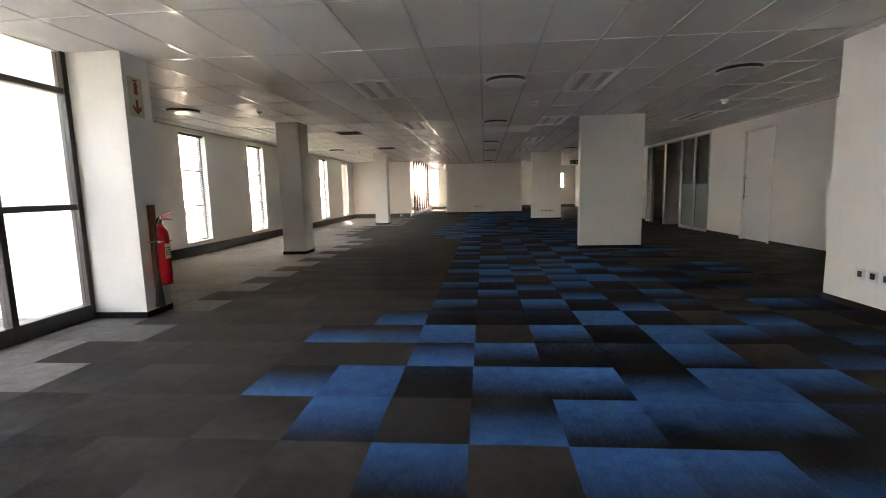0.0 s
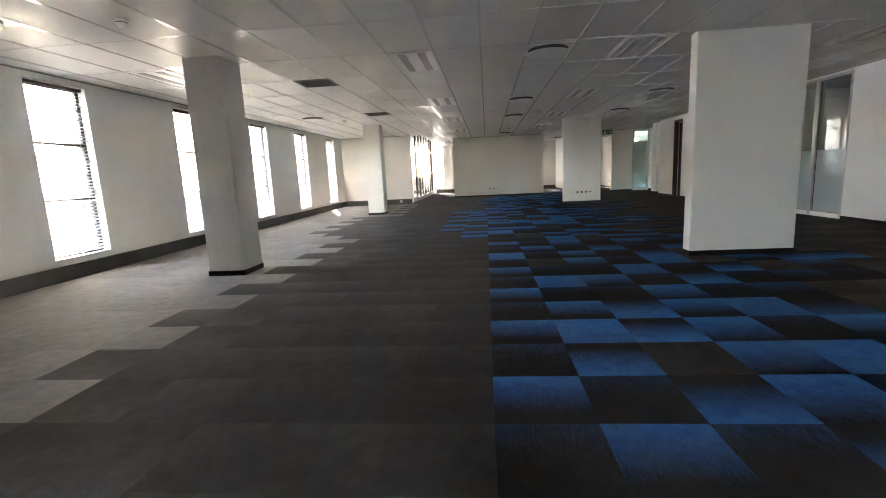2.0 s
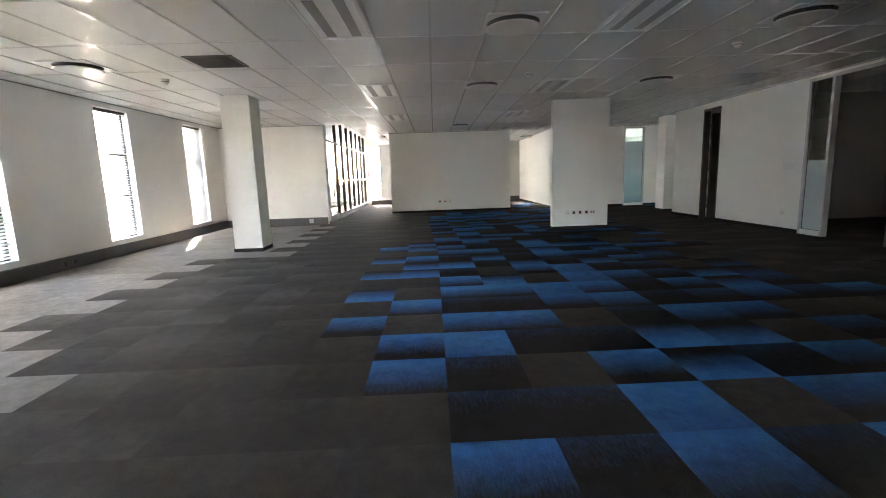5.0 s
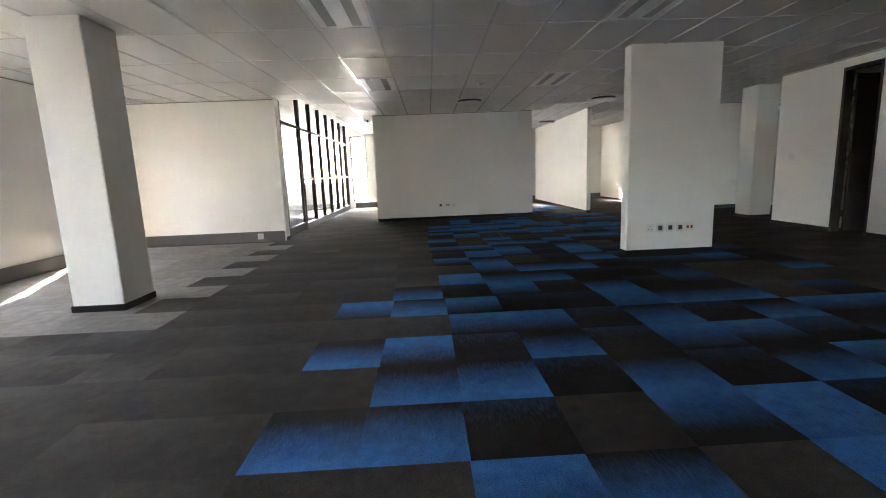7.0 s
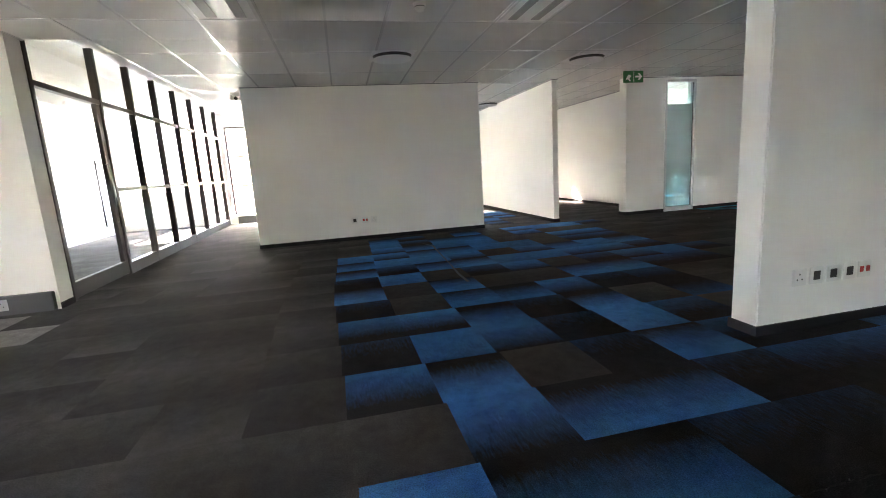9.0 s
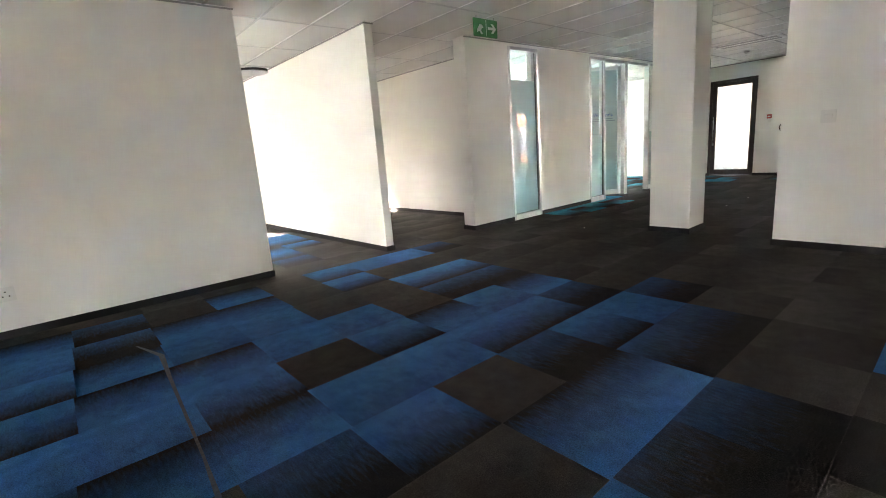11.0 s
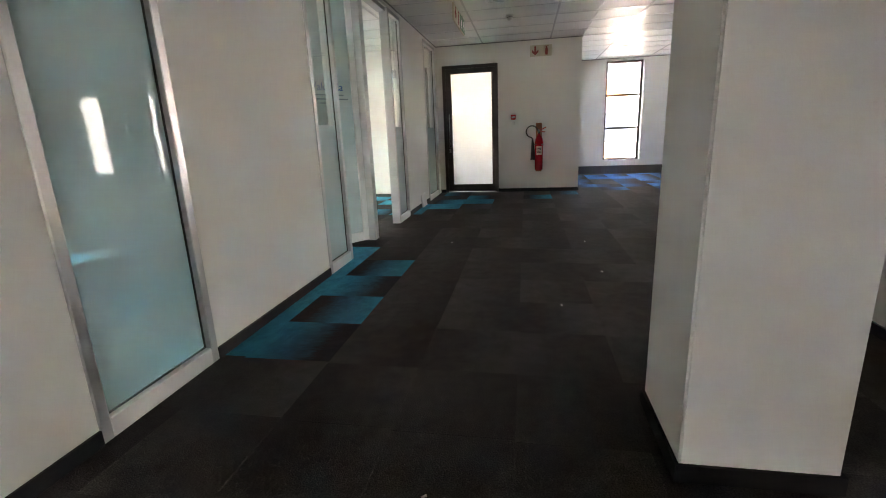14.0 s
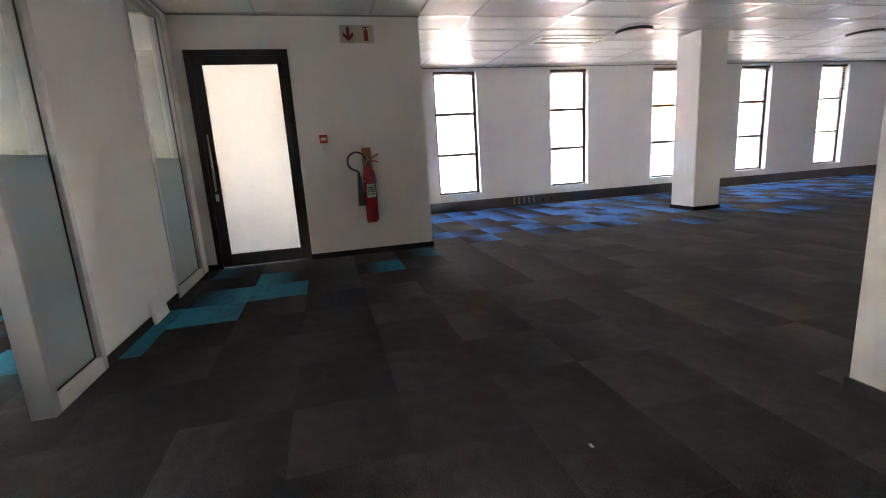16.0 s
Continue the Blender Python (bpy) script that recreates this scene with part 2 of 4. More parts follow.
def plate(bm, pts, y0, y1):
    """Flat outline in x, z given depth from y0 to y1."""
    a = [bm.verts.new((x, y0, z)) for x, z in pts]
    b = [bm.verts.new((x, y1, z)) for x, z in pts]
    bm.faces.new(a)
    bm.faces.new(b[::-1])
    for i in range(len(a)):
        j = (i + 1) % len(a)
        bm.faces.new((a[j], a[i], b[i], b[j]))
    return bm


def finish(name, bm, material, smooth=False):
    me = bpy.data.meshes.new(name)
    bmesh.ops.recalc_face_normals(bm, faces=list(bm.faces))
    bm.to_mesh(me)
    bm.free()
    me.materials.append(material)
    if smooth:
        for p in me.polygons:
            p.use_smooth = True
    return new(name, me)


def part(name, bm, material, parent, label="", smooth=False):
    ob = finish(name, bm, material, smooth)
    ob.parent = parent
    return tagged(ob, label)


def thing(name, label, category, group="", m=None):
    ob = new(name)
    ob.empty_display_size = 0.1
    if m is not None:
        ob.matrix_world = m
    return tagged(ob, label, category, group)


def structure(name, bm, material, label, category):
    return tagged(finish(name, bm, material), label, category, "", "structure")


# ---- structure ----
HIGH = 2.745
TOP = 3.05


def wall(name, x0, x1, y0, y1, along, holes=(), material=None, z1=TOP, label="smooth white painted plaster wall"):
    """A straight wall; holes are (from, to, low, high) along its length."""
    bs = []
    lo, hi = (x0, x1) if along == "x" else (y0, y1)

    def add(a, b, z0, z):
        if b - a > 1e-4 and z - z0 > 1e-4:
            bs.append((a, b, y0, y1, z0, z) if along == "x" else (x0, x1, a, b, z0, z))
    at = lo
    for a, b, z0, z in sorted(holes):
        add(at, a, 0, z1)
        add(a, b, 0, z0)
        add(a, b, z, z1)
        at = b
    add(at, hi, 0, z1)
    return structure(name, boxes(*bs), material or PAINT, label, "wall")


LEFT_WINDOWS = [(5.70, 6.62), (8.55, 9.45), (11.40, 12.30), (14.20, 15.10), (17.08, 17.98)]
RIGHT_WINDOWS = [(17.42, 18.28), (15.00, 15.86), (12.58, 13.44), (10.25, 11.11), (7.9, 8.76), (5.45, 6.31), (3.0, 3.86)]
wall("wall_west", -6.16, -5.91, 0.92, 19.2, "y", [(a, b, 0.28, 2.64) for a, b in LEFT_WINDOWS])
wall("wall_east", 17.54, 17.79, 1.73, 19.46, "y", [(a, b, 0.33, 2.68) for a, b in RIGHT_WINDOWS])
wall("wall_pier", -5.91, -3.24, 0.92, 1.30, "x", label="white plaster pier at the end of a glazed front")
wall("wall_recess", -5.91, -3.06, 18.95, 19.2, "x", label="white plaster wall with grey trunking at its foot")
# the opening from -1.4 to -0.9 is made up, to let in more daylight
wall("wall_far", -3.3, 14.35, 27.5, 27.75, "x", [(-3.0, -2.4, 0.25, 2.7), (5.5, 5.89, 1.3, 2.27), (2.3, 2.8, 1.9, 2.65), (-1.4, -0.9, 0.3, 2.65), (7.8, 8.7, 0.3, 2.65), (12.5, 13.1, 0.3, 2.65)])
wall("wall_screen", -1.51, 2.65, 21.985, 22.12, "x", label="white freestanding partition wall, low sockets on it")
wall("wall_fin", 4.08, 4.19, 21.86, 27.5, "y", label="thin white partition ending in the open hall")
wall("wall_bay", 6.65, 6.77, 22.1, 27.5, "y", label="white partition wall with a patch of sunlight")
wall("wall_offices", 5.70, 14.35, 21.87, 22.1, "x", [(6.60, 7.33, 0.0, 2.68), (8.86, 11.76, 0.0, 2.68), (13.2, 14.15, 0.0, 2.68)],
     label="white office partition with glazed panels set in it")
wall("wall_between_offices", 10.20, 10.30, 22.1, 27.5, "y")
wall("wall_stair", 14.35, 14.55, 19.21, 22.1, "y", [(20.71, 21.76, 0.0, 2.385)], label="white wall around the dark-framed exit door")
wall("wall_return", 14.55, 17.54, 19.21, 19.46, "x")
wall("wall_offices_end", 14.35, 14.55, 22.1, 27.75, "y")
wall("wall_rooms", 6.47, 6.59, 1.73, 18.28, "y", [(6.62, 7.74, 0.0, 2.5), (9.32, 11.05, 0.0, 2.68), (11.1, 12.2, 0.0, 2.68), (12.35, 13.96, 0.0, 2.68), (16.38, 17.03, 0.0, 2.6)],
     label="white partition wall with doors and glazed panels")
wall("wall_rooms_end", 6.47, 10.10, 18.28 - 0.001, 18.28 + 0.03, "x")
wall("wall_rooms_east", 9.98, 10.10, 1.73, 18.279, "y")
wall("wall_near_block", 4.13, 17.79, 1.55, 1.73, "x")
wall("wall_near_side", 4.13, 4.28, -6.0, 1.55, "y", label="white plaster wall with a row of low sockets")
wall("wall_behind", -3.9, 4.28, -6.2, -6.0, "x")
wall("wall_store_side", 6.59, 9.98, 15.9, 16.0, "x")
wall("wall_store_far", 6.59, 9.98, 17.3, 17.4, "x")
wall("wall_room_divide", 6.59, 9.98, 12.22, 12.32, "x")


def skirting(x0, x1, y0, y1):
    structure("baseboard", boxes((x0, x1, y0, y1, 0.0, 0.065)), BLACK, "black skirting along the foot of a wall", "skirting")


E = 0.012
skirting(-1.51 - E, 2.65 + E, 21.985 - E, 21.985)
skirting(-1.51 - E, -1.51, 21.985, 22.12)
skirting(2.65, 2.65 + E, 21.985, 22.12)
skirting(4.08 - E, 4.08, 21.86, 27.5)
skirting(4.19, 4.19 + E, 21.86, 27.5)
skirting(4.08 - E, 4.19 + E, 21.86 - E, 21.86)
skirting(5.70 - E, 5.70, 21.87, 22.1)
skirting(6.65 - E, 6.65, 22.1 + E, 27.5)
skirting(5.70 - E, 6.65, 22.1, 22.1 + E)
skirting(5.70 - E, 6.60, 21.87 - E, 21.87)
skirting(7.33, 8.86, 21.87 - E, 21.87)
skirting(11.76, 13.2, 21.87 - E, 21.87)
skirting(14.35 - E, 14.35, 19.21 - E, 20.71)
skirting(14.35 - E, 14.35, 21.76, 21.87 - E)
skirting(14.35, 17.54, 19.21 - E, 19.21)
skirting(6.47 - E, 6.47, 1.73, 6.62)
skirting(6.47 - E, 6.47, 7.74, 9.32)
skirting(6.47 - E, 6.47, 13.96, 16.38)
skirting(6.47 - E, 6.47, 17.03, 18.31)
skirting(6.47 - E, 10.10 + E, 18.31, 18.31 + E)
skirting(10.10, 10.10 + E, 1.73, 18.31)
skirting(4.13 - E, 4.13, -6.0, 1.73)
skirting(4.13 - E, 6.47 - E, 1.73, 1.73 + E)
skirting(-3.85, -3.24 + E, 0.92 - E, 0.92)
skirting(-3.24, -3.24 + E, 0.92, 1.32)
skirting(6.77, 10.2, 27.5 - E, 27.5)
skirting(10.3, 14.35, 27.5 - E, 27.5)
skirting(-3.06, -3.06 + E, 18.95, 19.2)


# grey strips proud of the wall, coloured as the shade of the gap there
def ceiling_shadow_line(x0, x1, y0, y1):
    structure("trim", boxes((x0, x1, y0, y1, HIGH - 0.022, HIGH - 0.007)), SHADOW_GREY, "thin grey strip drawn as the shadow line under the ceiling", "trim")


ceiling_shadow_line(-1.51 - E, 2.65 + E, 21.985 - E, 21.985)
ceiling_shadow_line(4.08 - E, 4.08, 21.86, 27.5)
ceiling_shadow_line(4.08 - E, 4.19 + E, 21.86 - E, 21.86)
ceiling_shadow_line(6.65 - E, 6.65, 22.1 + E, 27.5)
ceiling_shadow_line(5.70 - E, 14.35, 21.87 - E, 21.87)
ceiling_shadow_line(14.35 - E, 14.35, 19.21 - E, 21.87 - E)
ceiling_shadow_line(14.35, 17.54, 19.21 - E, 19.21)
ceiling_shadow_line(17.54 - E, 17.54, 1.75, 19.19)
ceiling_shadow_line(-5.91, -5.91 + E, 1.32, 18.945)
ceiling_shadow_line(-5.89, -3.09, 18.95 - E, 18.95)
ceiling_shadow_line(6.47 - E, 6.47, 1.75, 18.31)


def trunking(x0, x1, y0, y1, h=0.2):
    bm = soften(boxes((x0, x1, y0, y1, 0.0, h)), 0.006)
    structure("trunking", bm, TRUNK, "dark grey power trunking along the wall foot", "trunking")


trunking(-5.91, -5.855, 1.32, 18.945)
trunking(-5.85, -3.09, 18.895, 18.95)
trunking(17.485, 17.54, 1.75, 19.19)
trunking(-2.9, 2.9, 27.445, 27.5)
trunking(2.905, 4.06, 27.445, 27.5)
trunking(4.21, 6.63, 27.445, 27.5)


def column(x0, x1, y0, y1, label, foot=(1, 1, 1, 1)):
    """A square column with its own black plinth."""
    t = thing("column", label, "column", "", pose(0, 0, 0))
    part("shaft", soften(boxes((x0, x1, y0, y1, 0.0, TOP)), 0.008), PAINT, t)
    bm = bmesh.new()
    box(bm, x0 - E, x1 + E, y0 - E, y0, 0, 0.065)
    box(bm, x0 - E, x1 + E, y1, y1 + E, 0, 0.065)
    box(bm, x0 - E, x0, y0, y1, 0, 0.065)
    box(bm, x1, x1 + E, y0, y1, 0, 0.065)
    part("skirting", bm, BLACK, t, "black skirting")
    return t


column(-3.866, -3.383, 5.82, 6.32, "square white plastered column with black skirting")
column(-3.77, -3.27, 14.22, 14.72, "square white plastered column with black skirting")
column(6.685, 7.14, 19.21, 19.69, "square white column beside the office partition")
column(14.87, 15.37, 14.24, 14.74, "square white column standing on blue carpet")
column(2.42, 3.695, 6.24, 6.44, "broad flat white pier, plain faces")
column(2.48, 3.69, 15.80, 16.0, "broad flat white pier with sockets near its foot")

# ceiling with exposed grid
XA, XB, YA, YB = -6.15, 17.78, -6.2, 27.74
DROP = [(-6.15, 17.78, -6.2, 19.2), (-2.72, 17.78, 19.2, 27.74)]
LX = [0.4 + 0.6 * k for k in range(-12, 31)]
LY = [0.08 + 1.23 * k for k in range(-5, 23)]


def sway(x, y):
    """The ceiling grid runs a little askew to the walls."""
    return x + 0.012 * (y - 5.5)


def skew(bm):
    for v in bm.verts:
        v.co.x = sway(v.co.x, v.co.y)
    return bm


bm = bmesh.new()
for ax0, ax1, ay0, ay1 in DROP:
    xs = [ax0] + [x for x in LX if ax0 < x < ax1] + [ax1]
    ys = [ay0] + [y for y in LY if ay0 < y < ay1] + [ay1]
    for xa, xb in zip(xs, xs[1:]):
        for ya, yb in zip(ys, ys[1:]):
            d = random.uniform(0, 0.003)
            if xb - xa > 0.03 and yb - ya > 0.03:
                box(bm, xa + 0.005, xb - 0.005, ya + 0.005, yb - 0.005, HIGH + d, HIGH + 0.02)
box(bm, -3.6, -2.72, 19.2, 27.74, TOP, TOP + 0.05)
box(bm, -2.74, -2.72, 19.2, 27.74, HIGH + 0.02, TOP)
structure("ceiling", skew(bm), CEIL, "suspended ceiling of smooth grey-white lay-in panels", "ceiling")
bm = bmesh.new()
for ax0, ax1, ay0, ay1 in DROP:
    for x in LX:
        if ax0 < x < ax1:
            box(bm, x - 0.013, x + 0.013, ay0, ay1, HIGH - 0.005, HIGH + 0.004)
    for y in LY:
        if ay0 < y < ay1:
            box(bm, ax0, ax1, y - 0.012, y + 0.012, HIGH - 0.004, HIGH + 0.004)
structure("ceiling_grid", skew(bm), TBAR, "white metal tee bars between ceiling panels", "ceiling")
structure("roof_slab", boxes((-6.16, 17.79, -6.2, 27.75, TOP + 0.06, TOP + 0.3)), CONCRETE, "concrete slab over the ceiling", "ceiling")


# ---- windows and glazed fronts ----
def frame_bars(bars):
    return soften(boxes(*bars), 0.004, 1)


def window(name, wall_x, inward, a, b, z0, z1, label):
    """Three-light casement in a wall that runs along y, frame set in the reveal."""
    t = tagged(new(name), label, "window", "", "structure")
    x0 = wall_x - inward * 0.17
    x1 = wall_x - inward * 0.11
    x0, x1 = min(x0, x1), max(x0, x1)
    w = 0.055
    h = (z1 - z0) / 3
    for n, bar in (("frame_side", (x0, x1, a, a + w, z0, z1)), ("frame_side", (x0, x1, b - w, b, z0, z1)), ("frame_head", (x0, x1, a + w, b - w, z1 - w, z1)),
                   ("frame_foot", (x0, x1, a + w, b - w, z0, z0 + w)), ("transom", (x0, x1, a + w, b - w, z0 + h - w / 2, z0 + h + w / 2)),
                   ("transom", (x0, x1, a + w, b - w, z0 + 2 * h - w / 2, z0 + 2 * h + w / 2))):
        part(n, frame_bars([bar]), BRONZE, t)
    xm = (x0 + x1) / 2
    for k in range(3):
        p = part("pane", boxes((xm - 0.003, xm + 0.003, a + w, b - w, z0 + k * h + w / 2, z0 + (k + 1) * h - w / 2)), CLEAR, t)
        p.visible_shadow = False
    xs = sorted((wall_x - inward * 0.11, wall_x + inward * 0.012))
    part("sill", soften(boxes((xs[0], xs[1], a, b, z0 - 0.001, z0 + 0.014)), 0.003, 1), WHITEMETAL, t, "white sill")
    return t


def blind(x, a, b, z1, drop, tilt, label, rail=BROWN_BLIND):
    """Venetian blind hanging in a reveal: head rail, slats, foot rail, cords."""
    t = thing("window_blind", label, "blind", "venetian blinds", pose(x, 0, 0))
    part("head_rail", soften(boxes((-0.022, 0.022, a, b, z1 - 0.04, z1)), 0.004, 1), rail, t)
    n = max(3, int(drop / 0.047))
    c, s = 0.026 * math.cos(tilt), 0.026 * math.sin(tilt)
    step = drop / n if drop > 0.3 else 0.012
    me = None
    for k in range(n):
        z = z1 - 0.06 - k * step
        if me is None:
            bm = bmesh.new()
            v = [bm.verts.new(p) for p in ((-c, a, -s), (c, a, s), (c, b, s), (-c, b, -s), (-c, a, -s + 0.002), (c, a, s + 0.002), (c, b, s + 0.002), (-c, b, -s + 0.002))]
            for f in ((3, 2, 1, 0), (4, 5, 6, 7), (0, 1, 5, 4), (1, 2, 6, 5), (2, 3, 7, 6), (3, 0, 4, 7)):
                bm.faces.new([v[i] for i in f])
            ob = part("slat", bm, BLIND if drop > 0.3 else rail, t)
            me = ob.data
        else:
            ob = new("slat", me)
            ob.parent = t
        ob.location = (0, 0, z)
    part("foot_rail", soften(boxes((-0.02, 0.02, a, b, z1 - 0.075 - n * step, z1 - 0.06 - n * step)), 0.004, 1), rail, t)
    for y in (a + 0.15, b - 0.15):
        part("cord", tube(bmesh.new(), [(0, y, z1 - 0.04), (0, y, z1 - 0.06 - n * step)], 0.0015, 5), WHITE_PLASTIC, t)
    return t


for i, (a, b) in enumerate(LEFT_WINDOWS):
    window("window_%d" % (i + 1), -5.91, 1, a, b, 0.28, 2.64, "tall narrow dark-framed window of three lights")
for i, (a, b) in enumerate(RIGHT_WINDOWS):
    window("window_%d" % (i + 31), 17.54, -1, a, b, 0.33, 2.68, "tall narrow dark-framed window, daylight outside")
for i, (a, b) in enumerate(LEFT_WINDOWS):
    blind(-5.965, a + 0.02, b - 0.02, 2.63, 2.28, -1.15 if i == 4 else -0.4, "white slatted blind let down and half open")
for i, (a, b) in enumerate(RIGHT_WINDOWS):
    blind(17.6, a + 0.02, b - 0.02, 2.67, 0.09 if i < 4 else 0.5, 0.0, "brown slatted blind drawn up to the window head")


def far_window(name, a, b, z0, z1):
    t = tagged(new(name), "dark-framed window of three lights in the far wall", "window", "", "structure")
    w, h = 0.055, (z1 - z0) / 3
    y0, y1 = 27.62, 27.68
    for n, bar in (("frame_side", (a, a + w, y0, y1, z0, z1)), ("frame_side", (b - w, b, y0, y1, z0, z1)), ("frame_head", (a + w, b - w, y0, y1, z1 - w, z1)),
                   ("frame_foot", (a + w, b - w, y0, y1, z0, z0 + w)), ("transom", (a + w, b - w, y0, y1, z0 + h - w / 2, z0 + h + w / 2)),
                   ("transom", (a + w, b - w, y0, y1, z0 + 2 * h - w / 2, z0 + 2 * h + w / 2))):
        part(n, frame_bars([bar]), BRONZE, t)
    for k in range(3):
        part("pane", boxes((a + w, b - w, 27.647, 27.653, z0 + k * h + w / 2, z0 + (k + 1) * h - w / 2)), CLEAR, t).visible_shadow = False


far_window("window_11", -3.0, -2.4, 0.25, 2.7)
far_window("window_12", 5.5, 5.89, 1.3, 2.27)
far_window("window_13", 2.3, 2.8, 1.9, 2.65)
# added window hidden by the screen, only there to brighten the far end
far_window("window_41", -1.4, -0.9, 0.3, 2.65)
far_window("window_14", 7.8, 8.7, 0.3, 2.65)
far_window("window_15", 12.5, 13.1, 0.3, 2.65)


def pull(parent, m, length=0.6):
    """Long straight bar handle on two stand-offs."""
    bm = bmesh.new()
    tube(bm, [m @ Vector((0, 0.06, -length / 2)), m @ Vector((0, 0.06, length / 2))], 0.011)
    for z in (-length / 2 + 0.06, length / 2 - 0.06):
        tube(bm, [m @ Vector((0, 0, z)), m @ Vector((0, 0.06, z))], 0.007, 8)
    return part("handle", bm, STEEL, parent, "long polished steel bar handle", True)


def glazed_front(name, x, y0, mullions, z1, door_to, label, low=0.16):
    """Dark-framed glazed screen along y, two transoms, kerb at the foot."""
    t = tagged(new(name), label, "glazed screen", "", "structure")
    d, w = 0.1, 0.06
    ys = [y0] + list(mullions)
    for y in ys:
        part("mullion", frame_bars([(x - d, x, y - w / 2, y + w / 2, 0, z1)]), BRONZE, t)
    part("kerb", frame_bars([(x - d, x - 0.004, ys[0] if door_to is None else door_to, ys[-1], 0, low)]), BRONZE, t)
    for a, b in zip(ys, ys[1:]):
        a, b = a + w / 2, b - w / 2
        for z in ((2.36,) if door_to is not None and b <= door_to + 0.01 else (1.2, 2.36)):
            part("transom", frame_bars([(x - d + 0.01, x - 0.01, a, b, z - w / 2, z + w / 2)]), BRONZE, t)
        cuts = (0.02, 2.36, z1) if door_to is not None and b <= door_to + 0.01 else (low, 1.2, 2.36, z1)
        for lo, hi in zip(cuts, cuts[1:]):
            part("pane", boxes((x - 0.055, x - 0.047, a, b, lo + 0.02, hi - 0.02)), CLEAR, t).visible_shadow = False
    return t


g1 = glazed_front("window_16", -3.06, 19.26, [20.74, 21.81, 22.88, 23.95, 25.02, 26.09, 27.16], TOP, 20.74, "dark-framed glazed terrace front with a glass door")
part("door_rail", frame_bars([(-3.14, -3.08, 19.3, 20.7, 0.02, 0.2)]), BRONZE, g1)
part("door_stile", frame_bars([(-3.14, -3.08, 20.6, 20.7, 0.2, 2.33)]), BRONZE, g1)
pull(g1, pose(-3.08, 20.55, 1.15, 0, 0, -90), 0.9)
pull(g1, pose(-3.14, 20.55, 1.15, 0, 0, 90), 0.9)
glazed_front("window_17", -3.82, -5.97, [-4.4, -2.9, -1.4, 0.09 - 0.02, 0.89], TOP, None, "dark-framed full-height glazing beside a white pier")


# ---- office partitions: natural aluminium and glass ----
def glazed_panel(name, a, b, plane, along, z1, cut, label, w=0.05, d=0.1, sill=0.09, cover=None):
    """Aluminium framed panel; frosted film from the floor up to cut, clear glass above."""
    t = tagged(new(name), label, "glazed panel", "", "structure")

    def put(u0, u1, v0, v1, z0, z):
        return (u0, u1, plane + v0, plane + v1, z0, z) if along == "x" else (plane + v0, plane + v1, u0, u1, z0, z)
    part("stile", frame_bars([put(a, a + w, -0.01, d, 0, z1)]), ALU, t)
    part("stile", frame_bars([put(b - w, b, -0.01, d, 0, z1)]), ALU, t)
    part("head", frame_bars([put(a + w, b - w, -0.01, d, z1 - w, z1)]), ALU, t)
    part("sill", frame_bars([put(a + w, b - w, -0.01, d, 0, sill)]), WHITEMETAL, t)
    for u in (a + w, b - w - 0.007):
        part("gasket", boxes(put(u, u + 0.007, 0.022, 0.03, sill, z1 - w)), RUBBER, t, "black glazing gasket")
    part("gasket", boxes(put(a + w + 0.007, b - w - 0.007, 0.022, 0.03, sill, sill + 0.007)), RUBBER, t, "black glazing gasket")
    if cut:
        part("frosted_pane", boxes(put(a + w, b - w, 0.03, 0.036, sill, cut)), cover or FROST, t, "glass with frosted film")
    part("pane", boxes(put(a + w, b - w, 0.03, 0.036, max(cut, sill), z1 - w)), CLEAR, t, "clear glass").visible_shadow = False
    return t


glazed_panel("window_18", 6.60, 7.33, 21.87, "x", 2.68, 2.2, "tall aluminium-framed panel, frosted film fading downward", cover=FADE)
glazed_panel("window_19", 8.86, 9.40, 21.87, "x", 2.68, 1.27, "narrow aluminium-framed sidelight with frosted lower half")
glazed_panel("window_20", 11.18, 11.76, 21.87, "x", 2.68, 1.27, "narrow aluminium-framed sidelight with frosted lower half")
glazed_panel("window_21", 13.2, 14.15, 21.87, "x", 2.68, 1.27, "aluminium-framed office panel with frosted lower half")
glazed_panel("window_22", 9.32, 10.18, 6.47, "y", 2.68, 1.3, "aluminium-framed glazed panel with frosted lower half")
glazed_panel("window_23", 10.18, 11.05, 6.47, "y", 2.68, 1.3, "aluminium-framed glazed panel with frosted lower half")
glazed_panel("window_24", 13.45, 13.96, 6.47, "y", 2.68, 1.3, "narrow aluminium-framed sidelight with frosted lower half")


def post(x0, x1, y0, y1):
    structure("door_post", frame_bars([(x0, x1, y0, y1, 0, 2.68)]), ALU, "natural aluminium door post", "door frame")


post(10.19, 10.31, 21.885, 22.0)
post(6.455, 6.56, 11.05, 11.1)
post(6.455, 6.56, 12.2, 12.35)
structure("door_head", frame_bars([(9.40, 10.19, 21.89, 21.99, 2.63, 2.68), (10.31, 11.18, 21.89, 21.99, 2.63, 2.68)]), ALU, "natural aluminium door head", "door frame")
structure("door_head", frame_bars([(6.46, 6.56, 11.1, 12.2, 2.63, 2.68), (6.46, 6.56, 12.35, 13.45, 2.63, 2.68)]), ALU, "natural aluminium door head", "door frame")


